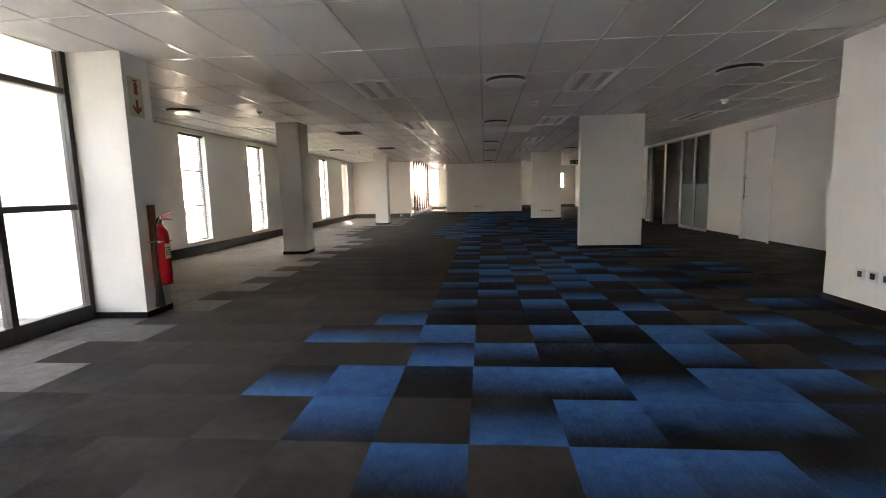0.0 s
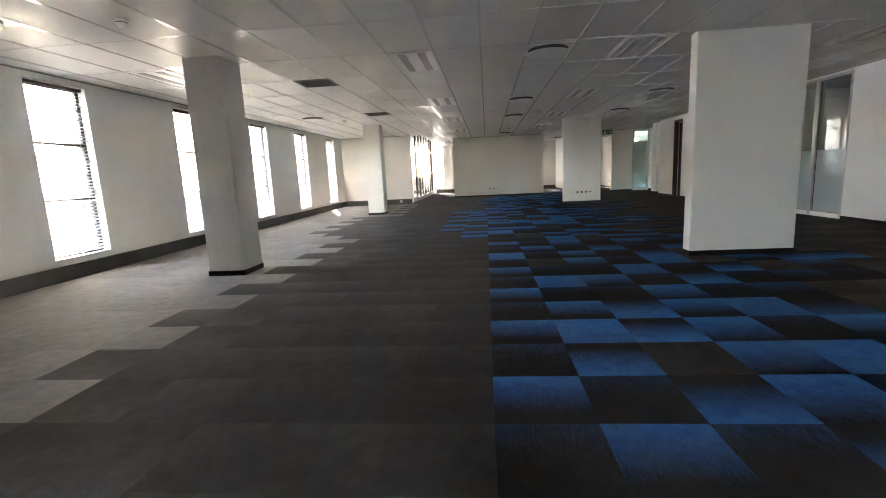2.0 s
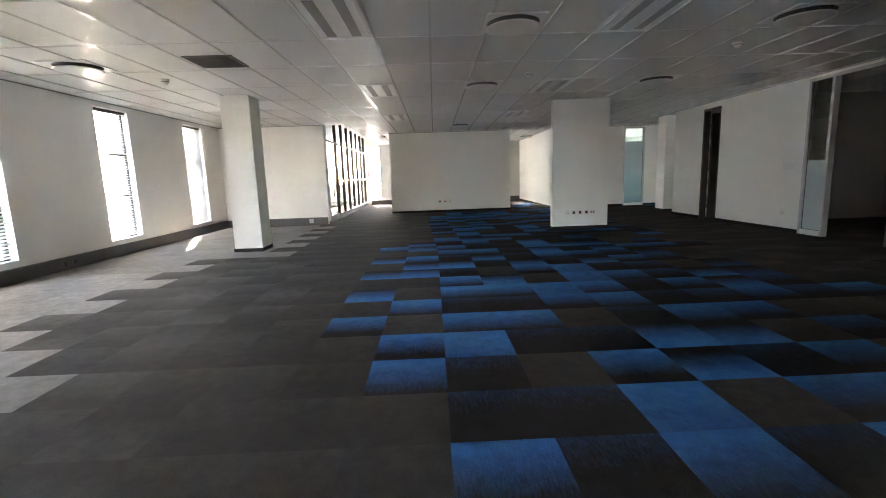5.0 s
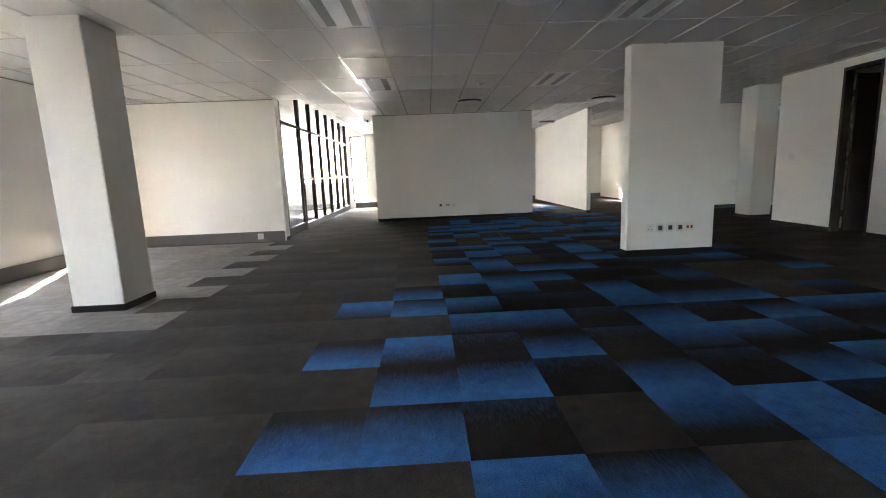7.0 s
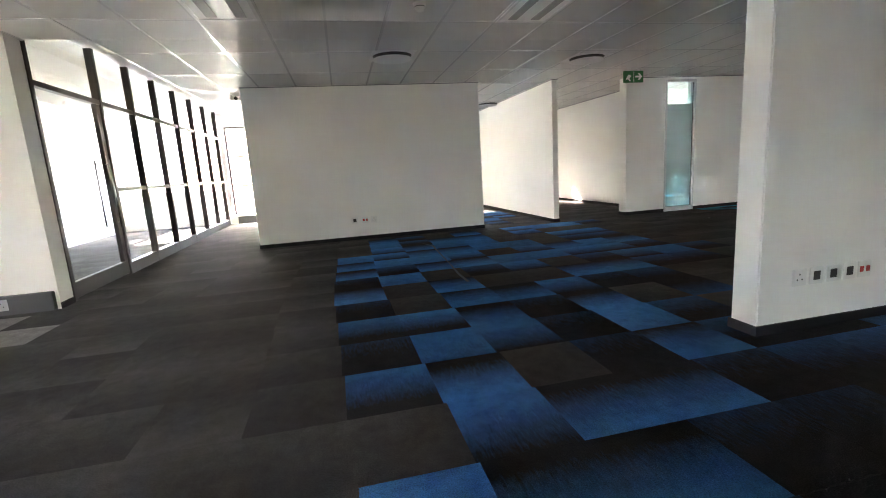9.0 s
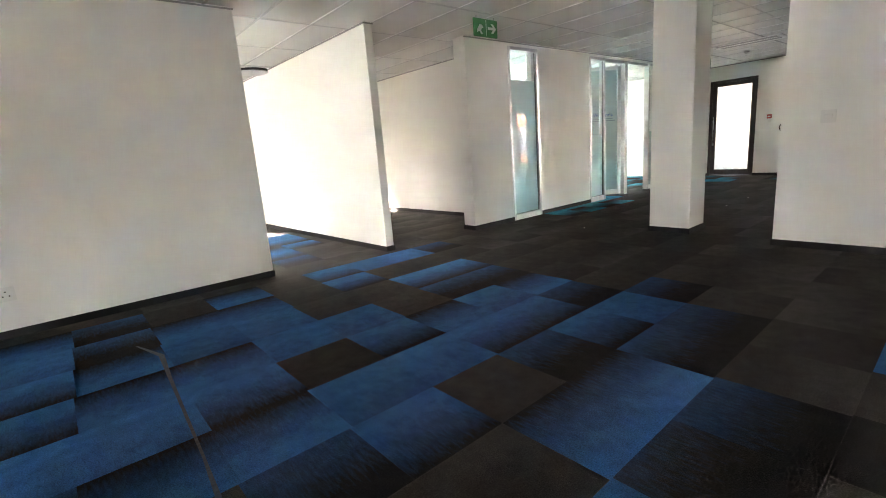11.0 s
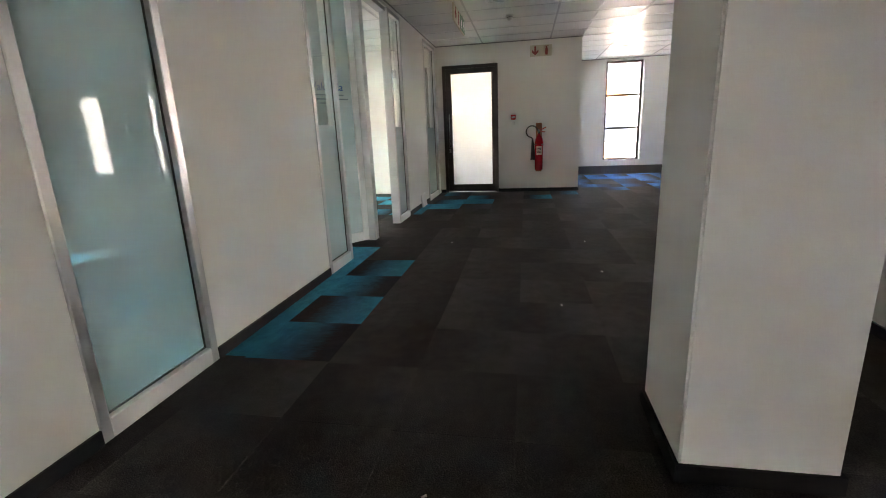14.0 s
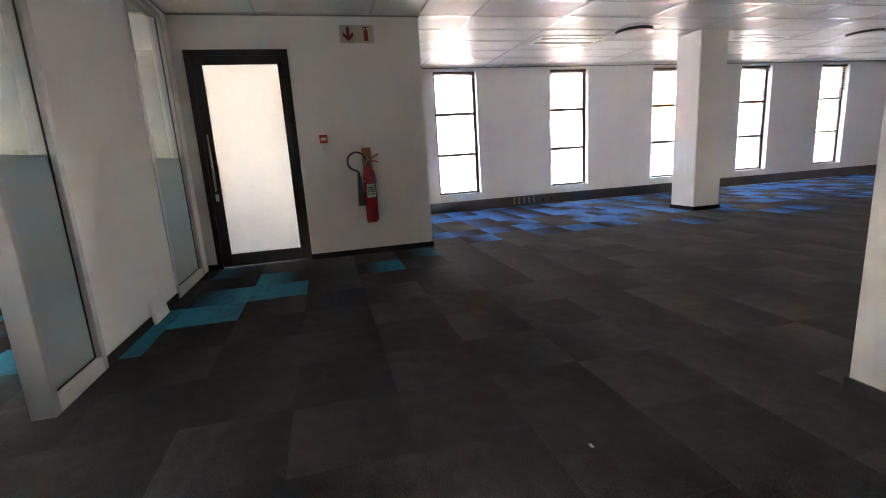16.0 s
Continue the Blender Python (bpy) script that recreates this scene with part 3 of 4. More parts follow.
def glass_leaf(name, m, width, label):
    """Aluminium-framed glass door leaf; local x runs from the hinge."""
    t = tagged(new(name), label, "door", "", "structure")
    t.matrix_world = m
    w = 0.07
    for n, bar in (("hinge_stile", (0, w, 0, 0.045, 0.02, 2.6)), ("lock_stile", (width - w, width, 0, 0.045, 0.02, 2.6)),
                   ("top_rail", (w, width - w, 0, 0.045, 2.53, 2.6)), ("bottom_rail", (w, width - w, 0, 0.045, 0.02, 0.12))):
        part(n, frame_bars([bar]), WHITEMETAL, t)
    part("frosted_pane", boxes((w, width - w, 0.02, 0.026, 0.12, 2.53)), FROST, t, "glass with frosted film")
    pull(t, pose(width - 0.035, 0.045, 1.05), 0.5)
    for z in (0.25, 1.3, 2.35):
        part("hinge", lathe(bmesh.new(), [(0, z - 0.05), (0.012, z - 0.05), (0.012, z + 0.05), (0, z + 0.05)], 10, Matrix.Translation((-0.006, 0.0, 0))), STEEL, t)
    return t


glass_leaf("door_1", pose(10.18, 21.985, 0, 0, 0, 143), 0.76, "white-framed glass office door standing ajar")
glass_leaf("door_2", pose(6.6, 12.34, 0, 0, 0, 4), 1.0, "glass meeting room door standing open")


def lettering(text, size, m, material, name, label, category):
    cu = bpy.data.curves.new(name, "FONT")
    cu.body, cu.size, cu.extrude = text, size, 0.0008
    cu.align_x = "CENTER"
    tmp = bpy.data.objects.new("letters", cu)
    scene.collection.objects.link(tmp)
    dg = bpy.context.evaluated_depsgraph_get()
    me = bpy.data.meshes.new_from_object(tmp.evaluated_get(dg))
    bpy.data.objects.remove(tmp)
    me.materials.clear()
    me.materials.append(material)
    ob = new(name, me)
    ob.matrix_world = m
    return tagged(ob, label, category)


# exit door at the stair
t = tagged(new("door_3"), "dark bronze framed door with a bright frosted pane", "door", "", "structure")
for n, bar in (("jamb", (14.345, 14.45, 21.70, 21.76, 0, 2.385)), ("jamb", (14.345, 14.45, 20.71, 20.77, 0, 2.385)), ("head", (14.345, 14.45, 20.77, 21.70, 2.325, 2.385)),
               ("stile", (14.36, 14.42, 21.60, 21.70, 0.02, 2.325)), ("stile", (14.36, 14.42, 20.77, 20.83, 0.02, 2.325)),
               ("top_rail", (14.36, 14.42, 20.83, 21.60, 2.235, 2.325)), ("bottom_rail", (14.36, 14.42, 20.83, 21.60, 0.02, 0.16))):
    part(n, frame_bars([bar]), BRONZE, t)
part("frosted_pane", boxes((14.385, 14.392, 20.83, 21.60, 0.16, 2.235)), OPAL, t, "bright frosted glass")
pull(t, pose(14.36, 21.64, 1.2, 0, 0, 90), 0.62)
part("lock", soften(boxes((14.345, 14.36, 21.63, 21.67, 0.78, 0.86)), 0.004, 1), STEEL, t)

# flush sliding door in the side wall
t = tagged(new("door_4"), "flush white door with a long steel handle, shut", "door", "", "structure")
part("leaf", soften(boxes((6.50, 6.54, 6.68, 7.69, 0.01, 2.45)), 0.003, 1), WHITEMETAL, t)
for n, bar in (("jamb", (6.45, 6.58, 6.62, 6.67, 0, 2.5)), ("jamb", (6.45, 6.58, 7.69, 7.74, 0, 2.5)), ("head", (6.45, 6.58, 6.67, 7.69, 2.455, 2.5))):
    part(n, frame_bars([bar]), WHITEMETAL, t)
pull(t, pose(6.50, 7.60, 1.2, 0, 0, 90), 0.55)

# store room door, open
t = tagged(new("door_5"), "dark edged store room door standing open", "door", "", "structure")
for n, bar in (("jamb", (6.46, 6.60, 16.98, 17.03, 0, 2.6)), ("jamb", (6.46, 6.60, 16.38, 16.42, 0, 2.6)), ("head", (6.46, 6.60, 16.42, 16.98, 2.55, 2.6))):
    part(n, frame_bars([bar]), BRONZE, t)
part("leaf", soften(boxes((6.62, 7.25, 16.93, 16.97, 0.02, 2.5)), 0.003, 1), BRONZE, t)
for z in (0.3, 1.2, 2.2):
    part("hinge", boxes((6.585, 6.615, 16.96, 16.985, z - 0.05, z + 0.05)), STEEL, t)
t = thing("store_shelf", "brown board shelving in a dark store room", "shelf")
for z in (0.35, 0.8, 1.25, 1.7, 2.15):
    part("board", soften(boxes((7.9, 8.3, 16.02, 17.28, z, z + 0.03)), 0.003, 1), SHELF, t)
for y in (16.02, 17.25):
    part("upright", boxes((7.88, 8.32, y, y + 0.028, 0, 2.4)), SHELF, t)

# lettering on the office door
lettering("Wakanda", 0.11, pose(9.86, 22.188, 1.63, 90, 0, -37), BLUE_PRINT, "door_lettering", "blue lettering on a frosted office door", "lettering")
for k, (w, dz) in enumerate(((0.42, 0.05), (0.52, 0.09), (0.14, 0.13))):
    tagged(finish("door_lettering", boxes((-w / 2, w / 2, -0.001, 0.0, 0, 0.013)), GREY_PRINT), "small grey line of print on office glass", "lettering").matrix_world = pose(9.86, 22.188, 1.63 - dz, 0, 0, -37)


# ---- ceiling fittings ----
def troffer(x, y, m=None):
    t = thing("ceiling_light", "unlit recessed troffer with reflective louvre", "ceiling light", "recessed ceiling lights", pose(x, y, HIGH))
    bm = bmesh.new()
    for b in ((-0.29, -0.26, -0.6, 0.6, -0.012, 0.01), (0.26, 0.29, -0.6, 0.6, -0.012, 0.01), (-0.26, 0.26, -0.6, -0.57, -0.012, 0.01), (-0.26, 0.26, 0.57, 0.6, -0.012, 0.01)):
        box(bm, *b)
    part("frame", bm, WHITEMETAL, t)
    part("reflector", boxes((-0.26, 0.26, -0.57, 0.57, -0.004, -0.002)), PRISM, t, "shiny reflector")
    for k in (-1, 1):
        part("lamp_cover", soften(boxes((k * 0.13 - 0.05, k * 0.13 + 0.05, -0.5, 0.5, -0.011, -0.004)), 0.003, 1), LAMP_COVER, t, "perforated grey lamp cover")
    return t


first = troffer(sway(-1.1, 3.16), 3.16)
for x, ys in ((-1.1, (6.85, 10.54, 14.22, 17.92)), (1.9, (3.16, 6.85, 10.54, 14.22, 17.92)), (-4.7, (6.85,)), (4.9, (6.85,)), (15.4, (16.6, 13.1, 9.3)), (12.1, (16.6, 13.1)), (11.2, (20.1,))):
    for y in ys:
        copy_thing(first, pose(sway(x, y), y, HIGH, 0, 0, -0.7))


def diffuser(x, y):
    t = thing("air_diffuser", "round white ceiling air diffuser with dark slot", "air vent", "round air diffusers", pose(x, y, HIGH))
    part("plate", soften(boxes((-0.29, 0.29, -0.29, 0.29, -0.008, 0.004)), 0.003, 1), WHITEMETAL, t)
    # the gap behind the disc is a solid cone, its shade put in as black
    part("throat", lathe(bmesh.new(), [(0.262, -0.0085), (0.25, -0.02), (0.235, -0.045), (0.0, -0.046)], 40), DARK_PLASTIC, t, "black cone in place of the shaded air gap", True)
    part("disc", lathe(bmesh.new(), [(0, -0.062), (0.2, -0.062), (0.25, -0.057), (0.265, -0.05), (0.262, -0.046), (0.1, -0.05), (0, -0.05)], 40), WHITEMETAL, t, "", True)
    return t


first = diffuser(0.69, 2.81)
for x, y in ((0.69, 6.6), (0.7, 10.75), (0.75, 13.88), (0.81, 19.97), (3.85, 20.2), (3.86, 25.0), (3.63, 2.74), (3.7, 13.85), (3.65, 10.7), (-4.68, 4.06), (-4.5, 12.0), (14.92, 15.88), (15.0, 11.28)):
    copy_thing(first, pose(x, y, HIGH))


def vent(x, y):
    t = thing("ceiling_vent", "dark square return air grille in the ceiling", "air vent", "return air grilles", pose(x, y, HIGH))
    bm = bmesh.new()
    for b in ((-0.29, -0.26, -0.29, 0.29, -0.01, 0.006), (0.26, 0.29, -0.29, 0.29, -0.01, 0.006), (-0.26, 0.26, -0.29, -0.26, -0.01, 0.006), (-0.26, 0.26, 0.26, 0.29, -0.01, 0.006)):
        box(bm, *b)
    part("frame", bm, TRUNK, t)
    part("backing", boxes((-0.26, 0.26, -0.26, 0.26, -0.003, -0.001)), DARK_PLASTIC, t)
    for k in range(11):
        y0 = -0.24 + k * 0.048
        part("slat", boxes((-0.26, 0.26, y0 - 0.006, y0 + 0.006, -0.009, -0.003)), DARK_PLASTIC, t)
    return t


first = vent(-2.85, 7.77)
copy_thing(first, pose(-2.78, 11.95, HIGH))


def detector(x, y):
    t = thing("smoke_detector", "small white smoke detector on the ceiling", "smoke detector", "smoke detectors", pose(x, y, HIGH))
    part("base", lathe(bmesh.new(), [(0, 0.0), (0.06, 0.0), (0.06, -0.02), (0.05, -0.024)], 20), WHITE_PLASTIC, t, "", True)
    part("head", lathe(bmesh.new(), [(0.048, -0.024), (0.048, -0.045), (0.036, -0.05), (0.033, -0.07), (0, -0.074)], 20), WHITE_PLASTIC, t, "", True)
    part("slot", lathe(bmesh.new(), [(0.0495, -0.03), (0.0495, -0.036)], 20), DARK_PLASTIC, t)
    return t


first = detector(1.28, 4.52)
for x, y in ((1.37, 13.08), (0.83, 18.0), (-3.5, 4.42), (-3.93, 12.87), (3.64, 11.7), (12.43, 20.42), (4.6, 5.0)):
    copy_thing(first, pose(x, y, HIGH))

t = thing("ceiling_sensor", "small grey sensor box under the ceiling", "sensor", "", pose(-1.75, 22.9, HIGH, 0, 0, 20))
part("body", soften(boxes((-0.09, 0.09, -0.05, 0.05, -0.07, 0.0)), 0.01, 2), WHITE_PLASTIC, t)
part("lens", lathe(bmesh.new(), [(0.035, 0), (0.03, 0.012), (0, 0.016)], 14, pose(0, -0.05, -0.04, 90, 0, 0)), DARK_PLASTIC, t, "", True)


# ---- signs ----
def arrow(bm, cx, cz, s, y0, y1, turn=0):
    """Arrow pointing down, or to +x with turn 90."""
    pts = [(-0.11, 0.5), (0.11, 0.5), (0.11, -0.12), (0.38, 0.14), (0.38, -0.16), (0, -0.5), (-0.38, -0.16), (-0.38, 0.14), (-0.11, -0.12)]
    a = radians(turn)
    plate(bm, [(cx + s * (x * math.cos(a) - z * math.sin(a)), cz + s * (x * math.sin(a) + z * math.cos(a))) for x, z in pts], y0, y1)


def extinguisher_icon(bm, cx, cz, s, y0, y1):
    plate(bm, [(cx - 0.16 * s, cz - 0.5 * s), (cx + 0.16 * s, cz - 0.5 * s), (cx + 0.16 * s, cz + 0.2 * s), (cx + 0.06 * s, cz + 0.3 * s), (cx + 0.06 * s, cz + 0.42 * s),
               (cx + 0.26 * s, cz + 0.46 * s), (cx + 0.24 * s, cz + 0.5 * s), (cx - 0.2 * s, cz + 0.5 * s), (cx - 0.26 * s, cz + 0.3 * s), (cx - 0.22 * s, cz + 0.3 * s),
               (cx - 0.16 * s, cz + 0.42 * s), (cx - 0.06 * s, cz + 0.42 * s), (cx - 0.06 * s, cz + 0.3 * s), (cx - 0.16 * s, cz + 0.2 * s)], y0, y1)


def fire_sign(m, upright, label):
    t = thing("fire_sign", label, "sign", "", m)
    w, h = (0.1, 0.2) if upright else (0.19, 0.095)
    part("board", soften(boxes((-w, w, -0.008, 0, -h, h)), 0.003, 1), SIGN_IVORY, t)
    d = 0.1
    bm = bmesh.new()
    arrow(bm, 0 if upright else -d, -d if upright else 0, 0.15, -0.011, -0.0085)
    part("arrow", bm, SIGN_RED, t, "dark red arrow pointing down")
    bm = bmesh.new()
    extinguisher_icon(bm, 0 if upright else d, d if upright else 0, 0.15, -0.011, -0.0085)
    part("extinguisher_symbol", bm, SIGN_RED, t, "dark red extinguisher symbol")
    return t


fire_sign(pose(-3.24, 1.08, 2.32, 0, 0, 90), True, "ivory fire extinguisher sign with arrow on pier")
fire_sign(pose(14.35, 19.93, 2.54, 0, 0, -90), False, "ivory fire extinguisher sign with red arrow")


def exit_sign(m, label):
    """Green two-field sign hung under the ceiling: exit symbol and arrow."""
    t = thing("exit_sign", label, "sign", "exit signs", m)
    part("board", soften(boxes((-0.2, 0.2, -0.012, 0.012, -0.1, 0.1)), 0.004, 1), SIGN_GREEN, t)
    for s in (-1, 1):
        y0, y1 = (-0.0155, -0.0125) if s < 0 else (0.0125, 0.0155)
        bm = bmesh.new()
        arrow(bm, 0.1, 0, 0.14, y0, y1, 90)
        part("arrow", bm, SIGN_WHITE, t, "white arrow")
        bm = bmesh.new()
        plate(bm, [(-0.15, -0.02), (-0.11, 0.035), (-0.07, 0.03), (-0.05, 0.0), (-0.075, -0.01), (-0.09, -0.03), (-0.06, -0.07), (-0.09, -0.075), (-0.12, -0.04), (-0.16, -0.06)], y0, y1)
        part("exit_symbol", bm, SIGN_WHITE, t, "white exit symbol")
        bm = boxes((-0.003, 0.003, y0, y1, -0.09, 0.09))
        part("divider", bm, SIGN_WHITE, t)
    for x in (-0.15, 0.15):
        part("hanger", tube(bmesh.new(), [(x, 0, 0.1), (x, 0, 0.13)], 0.004, 6), STEEL, t)
    return t


exit_sign(pose(5.27, 21.05, HIGH - 0.145), "green exit sign with white arrow, hung from ceiling")


def long_sign(m, label):
    """Long hanging board: fire symbols on ivory, then two green exit fields."""
    t = thing("corridor_sign", label, "sign", "", m)
    part("board", soften(boxes((-0.5, 0.5, -0.012, 0.012, -0.1, 0.1)), 0.004, 1), SIGN_IVORY, t)
    for y0, y1, f0, f1 in ((-0.0185, -0.0155, -0.0155, -0.0125), (0.0155, 0.0185, 0.0125, 0.0155)):
        part("green_field", boxes((0.015, 0.245, f0, f1, -0.092, 0.092)), SIGN_GREEN, t, "green field")
        part("green_field", boxes((0.26, 0.49, f0, f1, -0.092, 0.092)), SIGN_GREEN, t, "green field")
        bm = bmesh.new()
        arrow(bm, -0.375, 0, 0.15, f0, f1)
        part("fire_arrow", bm, SIGN_RED, t, "dark red arrow")
        bm = bmesh.new()
        extinguisher_icon(bm, -0.125, 0, 0.16, f0, f1)
        part("extinguisher_symbol", bm, SIGN_RED, t, "dark red extinguisher symbol")
        bm = bmesh.new()
        arrow(bm, 0.375, 0, 0.14, y0, y1, 90)
        part("exit_arrow", bm, SIGN_WHITE, t, "white arrow")
        bm = bmesh.new()
        plate(bm, [(x + 0.235, z) for x, z in ((-0.15, -0.02), (-0.11, 0.035), (-0.07, 0.03), (-0.05, 0.0), (-0.075, -0.01), (-0.09, -0.03), (-0.06, -0.07), (-0.09, -0.075), (-0.12, -0.04), (-0.16, -0.06))], y0, y1)
        part("exit_symbol", bm, SIGN_WHITE, t, "white exit symbol")
    for x in (-0.4, 0.4):
        part("hanger", tube(bmesh.new(), [(x, 0, 0.1), (x, 0, 0.145)], 0.004, 6), STEEL, t)


long_sign(pose(11.82, 21.07, HIGH - 0.145), "long ivory and green sign hung from corridor ceiling")


# ---- fire extinguishers ----
def extinguisher(m, label, hose_out):
    """Cylinder on a backboard; local y points out of the wall."""
    t = thing("fire_extinguisher", label, "fire extinguisher", "fire extinguishers", m)
    part("backboard", soften(boxes((-0.055, 0.055, 0, 0.02, 0.1, 1.0)), 0.004, 1), WOOD, t, "reddish varnished wooden board")
    c = Matrix.Translation((0.0, 0.1, 0))
    part("cylinder", lathe(bmesh.new(), [(0, 0.13), (0.06, 0.13), (0.073, 0.15), (0.073, 0.66), (0.062, 0.72), (0.035, 0.76), (0.026, 0.78), (0.026, 0.8), (0, 0.8)], 28, c), RED_PAINT, t, "red enamelled cylinder", True)
    part("valve", lathe(bmesh.new(), [(0, 0.8), (0.02, 0.8), (0.022, 0.86), (0.012, 0.88), (0, 0.88)], 16, c), STEEL, t, "", True)
    bm = bmesh.new()
    tube(bm, [(0, 0.1, 0.87), (-0.05, 0.13, 0.88), (-0.12, 0.17, 0.915)], 0.009, 8)
    tube(bm, [(0, 0.1, 0.85), (-0.06, 0.14, 0.84), (-0.11, 0.17, 0.83)], 0.008, 8)
    part("lever", bm, RED_PLASTIC, t)
    bm = bmesh.new()
    for k in range(5):
        a0 = radians(52 + k * 17)
        a1 = radians(52 + k * 17 + 17)
        v = [bm.verts.new((0.0745 * math.cos(a), 0.1 + 0.0745 * math.sin(a), z)) for a, z in ((a0, 0.42), (a1, 0.42), (a1, 0.58), (a0, 0.58))]
        bm.faces.new(v)
    part("label_plate", bm, SIGN_IVORY, t, "pale printed label")
    bm = bmesh.new()
    for z in (0.455, 0.48, 0.505, 0.53):
        for k in range(4):
            a0 = radians(58 + k * 17)
            a1 = radians(58 + k * 17 + 15)
            v = [bm.verts.new((0.0752 * math.cos(a), 0.1 + 0.0752 * math.sin(a), zz)) for a, zz in ((a0, z), (a1, z), (a1, z + 0.012), (a0, z + 0.012))]
            bm.faces.new(v)
    part("label_print", bm, DARK_PLASTIC, t)
    if hose_out:
        pts = [(0.02, 0.1, 0.86)] + [(0.13 + 0.105 * math.cos(radians(a)), 0.12, 0.845 + 0.105 * math.sin(radians(a))) for a in range(170, -100, -18)] + [(0.12, 0.11, 0.72)]
        horn = [(0.12, 0.11, 0.72), (0.115, 0.1, 0.62), (0.105, 0.09, 0.33)]
    else:
        pts = [(0.02, 0.1, 0.86), (0.07, 0.12, 0.85), (0.095, 0.11, 0.78), (0.1, 0.1, 0.6), (0.1, 0.09, 0.42), (0.09, 0.085, 0.3)]
        horn = [(0.09, 0.085, 0.3), (0.09, 0.08, 0.2), (0.085, 0.075, -0.1)]
    part("hose", tube(bmesh.new(), pts, 0.011, 10), RUBBER, t, "black rubber hose", True)
    part("horn", tube(bmesh.new(), horn, [0.014, 0.024, 0.05], 16), DARK_PLASTIC, t, "black discharge horn", True)
    part("bracket", soften(boxes((-0.085, 0.085, 0.0, 0.16, 0.6, 0.615)), 0.004, 1), STEEL, t)
    return t


extinguisher(pose(-3.24, 1.12, 0.2, 0, 0, -90), "red fire extinguisher hung on a white pier", False)
extinguisher(pose(14.35, 19.95, 0.28, 0, 0, 90), "red fire extinguisher with looped hose on wall", True)

t = thing("fire_call_point", "small red fire call point on the wall", "call point")
part("housing", soften(boxes((14.305, 14.35, 20.38, 20.47, 1.355, 1.45)), 0.006, 2), RED_PLASTIC, t)
part("glass_window", boxes((14.302, 14.305, 20.395, 20.455, 1.385, 1.415)), SIGN_WHITE, t, "white break panel")
t = thing("key_switch", "round grey key switch under the call point", "switch")
part("ring", lathe(bmesh.new(), [(0, 0.0), (0.033, 0), (0.033, 0.012), (0.026, 0.018), (0, 0.018)], 20, pose(14.35, 20.425, 1.29, 0, -90, 0)), WHITE_PLASTIC, t, "", True)


# ---- sockets and switches ----
def socket(m, label, kind, body=None):
    """Wall plate; local y points out of the wall."""
    t = thing("wall_socket" if kind != "switch" else "light_switch", label, "socket" if kind != "switch" else "switch", "", m)
    w = 0.058
    part("plate", soften(boxes((-w, w, 0, 0.009, -w, w)), 0.004, 2), body or WHITE_PLASTIC, t)
    if kind == "data":
        part("insert", soften(boxes((-0.028, 0.028, 0.009, 0.012, -0.03, 0.03)), 0.002, 1), DARK_PLASTIC, t, "black insert")
    elif kind == "red":
        for x in (-0.027, 0.027):
            part("insert", soften(boxes((x - 0.016, x + 0.016, 0.009, 0.012, -0.02, 0.02)), 0.002, 1), RED_PLASTIC, t, "red outlet")
    elif kind == "switch":
        part("rocker", soften(boxes((-0.03, 0.03, 0.009, 0.015, -0.02, 0.02)), 0.003, 1), WHITE_PLASTIC, t)
    else:
        for x, z in ((-0.02, -0.016), (0.02, -0.016), (0, 0.02)):
            part("pin_hole", lathe(bmesh.new(), [(0.006, 0), (0, 0.0015)], 10, pose(x, 0.009, z, -90, 0, 0)), DARK_PLASTIC, t)
    return t


for x, k in ((2.80, "plain"), (2.94, "data"), (3.08, "data"), (3.22, "data"), (3.35, "red")):
    socket(pose(x, 15.8, 0.36, 0, 0, 180), "white wall socket low on a pier", k)
for x, k in ((0.17, "data"), (0.36, "red"), (0.52, "plain")):
    socket(pose(x, 21.985, 0.36, 0, 0, 180), "white wall socket low on the partition", k)
for y, k in ((1.25, "data"), (1.1, "data"), (0.95, "data"), (0.8, "red")):
    socket(pose(4.13, y, 0.36, 0, 0, 90), "white wall socket low on the wall", k)
for y, k in ((25.72, "data"), (25.9, "plain"), (25.6, "data")):
    socket(pose(6.65, y, 0.36, 0, 0, 90), "white wall socket in the bay", k)
socket(pose(9.62, 18.31, 0.36, 0, 0, 0), "white wall socket near the corner", "plain")
for y in (14.22, 14.36):
    socket(pose(6.47, y, 1.2, 0, 0, 90), "white light switch by the glazed panel", "switch")
socket(pose(6.47, 14.35, 0.36, 0, 0, 90), "white wall socket low on the partition", "plain")
socket(pose(6.47, 17.95, 1.25, 0, 0, 90), "white light switch by the store door", "switch")
socket(pose(-3.55, 18.895, 0.11, 0, 0, 180), "small socket set in the grey trunking", "plain", ALU)
for y in (13.0, 13.2):
    socket(pose(-5.855, y, 0.1, 0, 0, -90), "dark socket set in the grey trunking", "data", TRUNK)
for y in (15.9, 16.1):
    socket(pose(17.485, y, 0.1, 0, 0, 90), "dark socket set in the grey trunking", "data", TRUNK)
t = thing("loose_floor_vent", "small white panel leaning against the skirting", "panel", "", pose(12.67, 21.84, 0.0, -10, 0, 0))
part("panel", soften(boxes((-0.15, 0.15, -0.012, 0.012, 0, 0.2)), 0.003, 1), WHITE_PLASTIC, t)
for k in range(5):
    c = thing("cable_end", "short white cable end hanging at the trunking", "cable", "loose cable ends", pose(0, 0, 0))
    y = 16.3 + 0.11 * k
    part("wire", tube(bmesh.new(), [(17.484, y, 0.17), (17.465, y, 0.18), (17.455, y + 0.01, 0.12), (17.46, y, 0.05)], 0.006, 6), WHITE_PLASTIC, c, "", True)


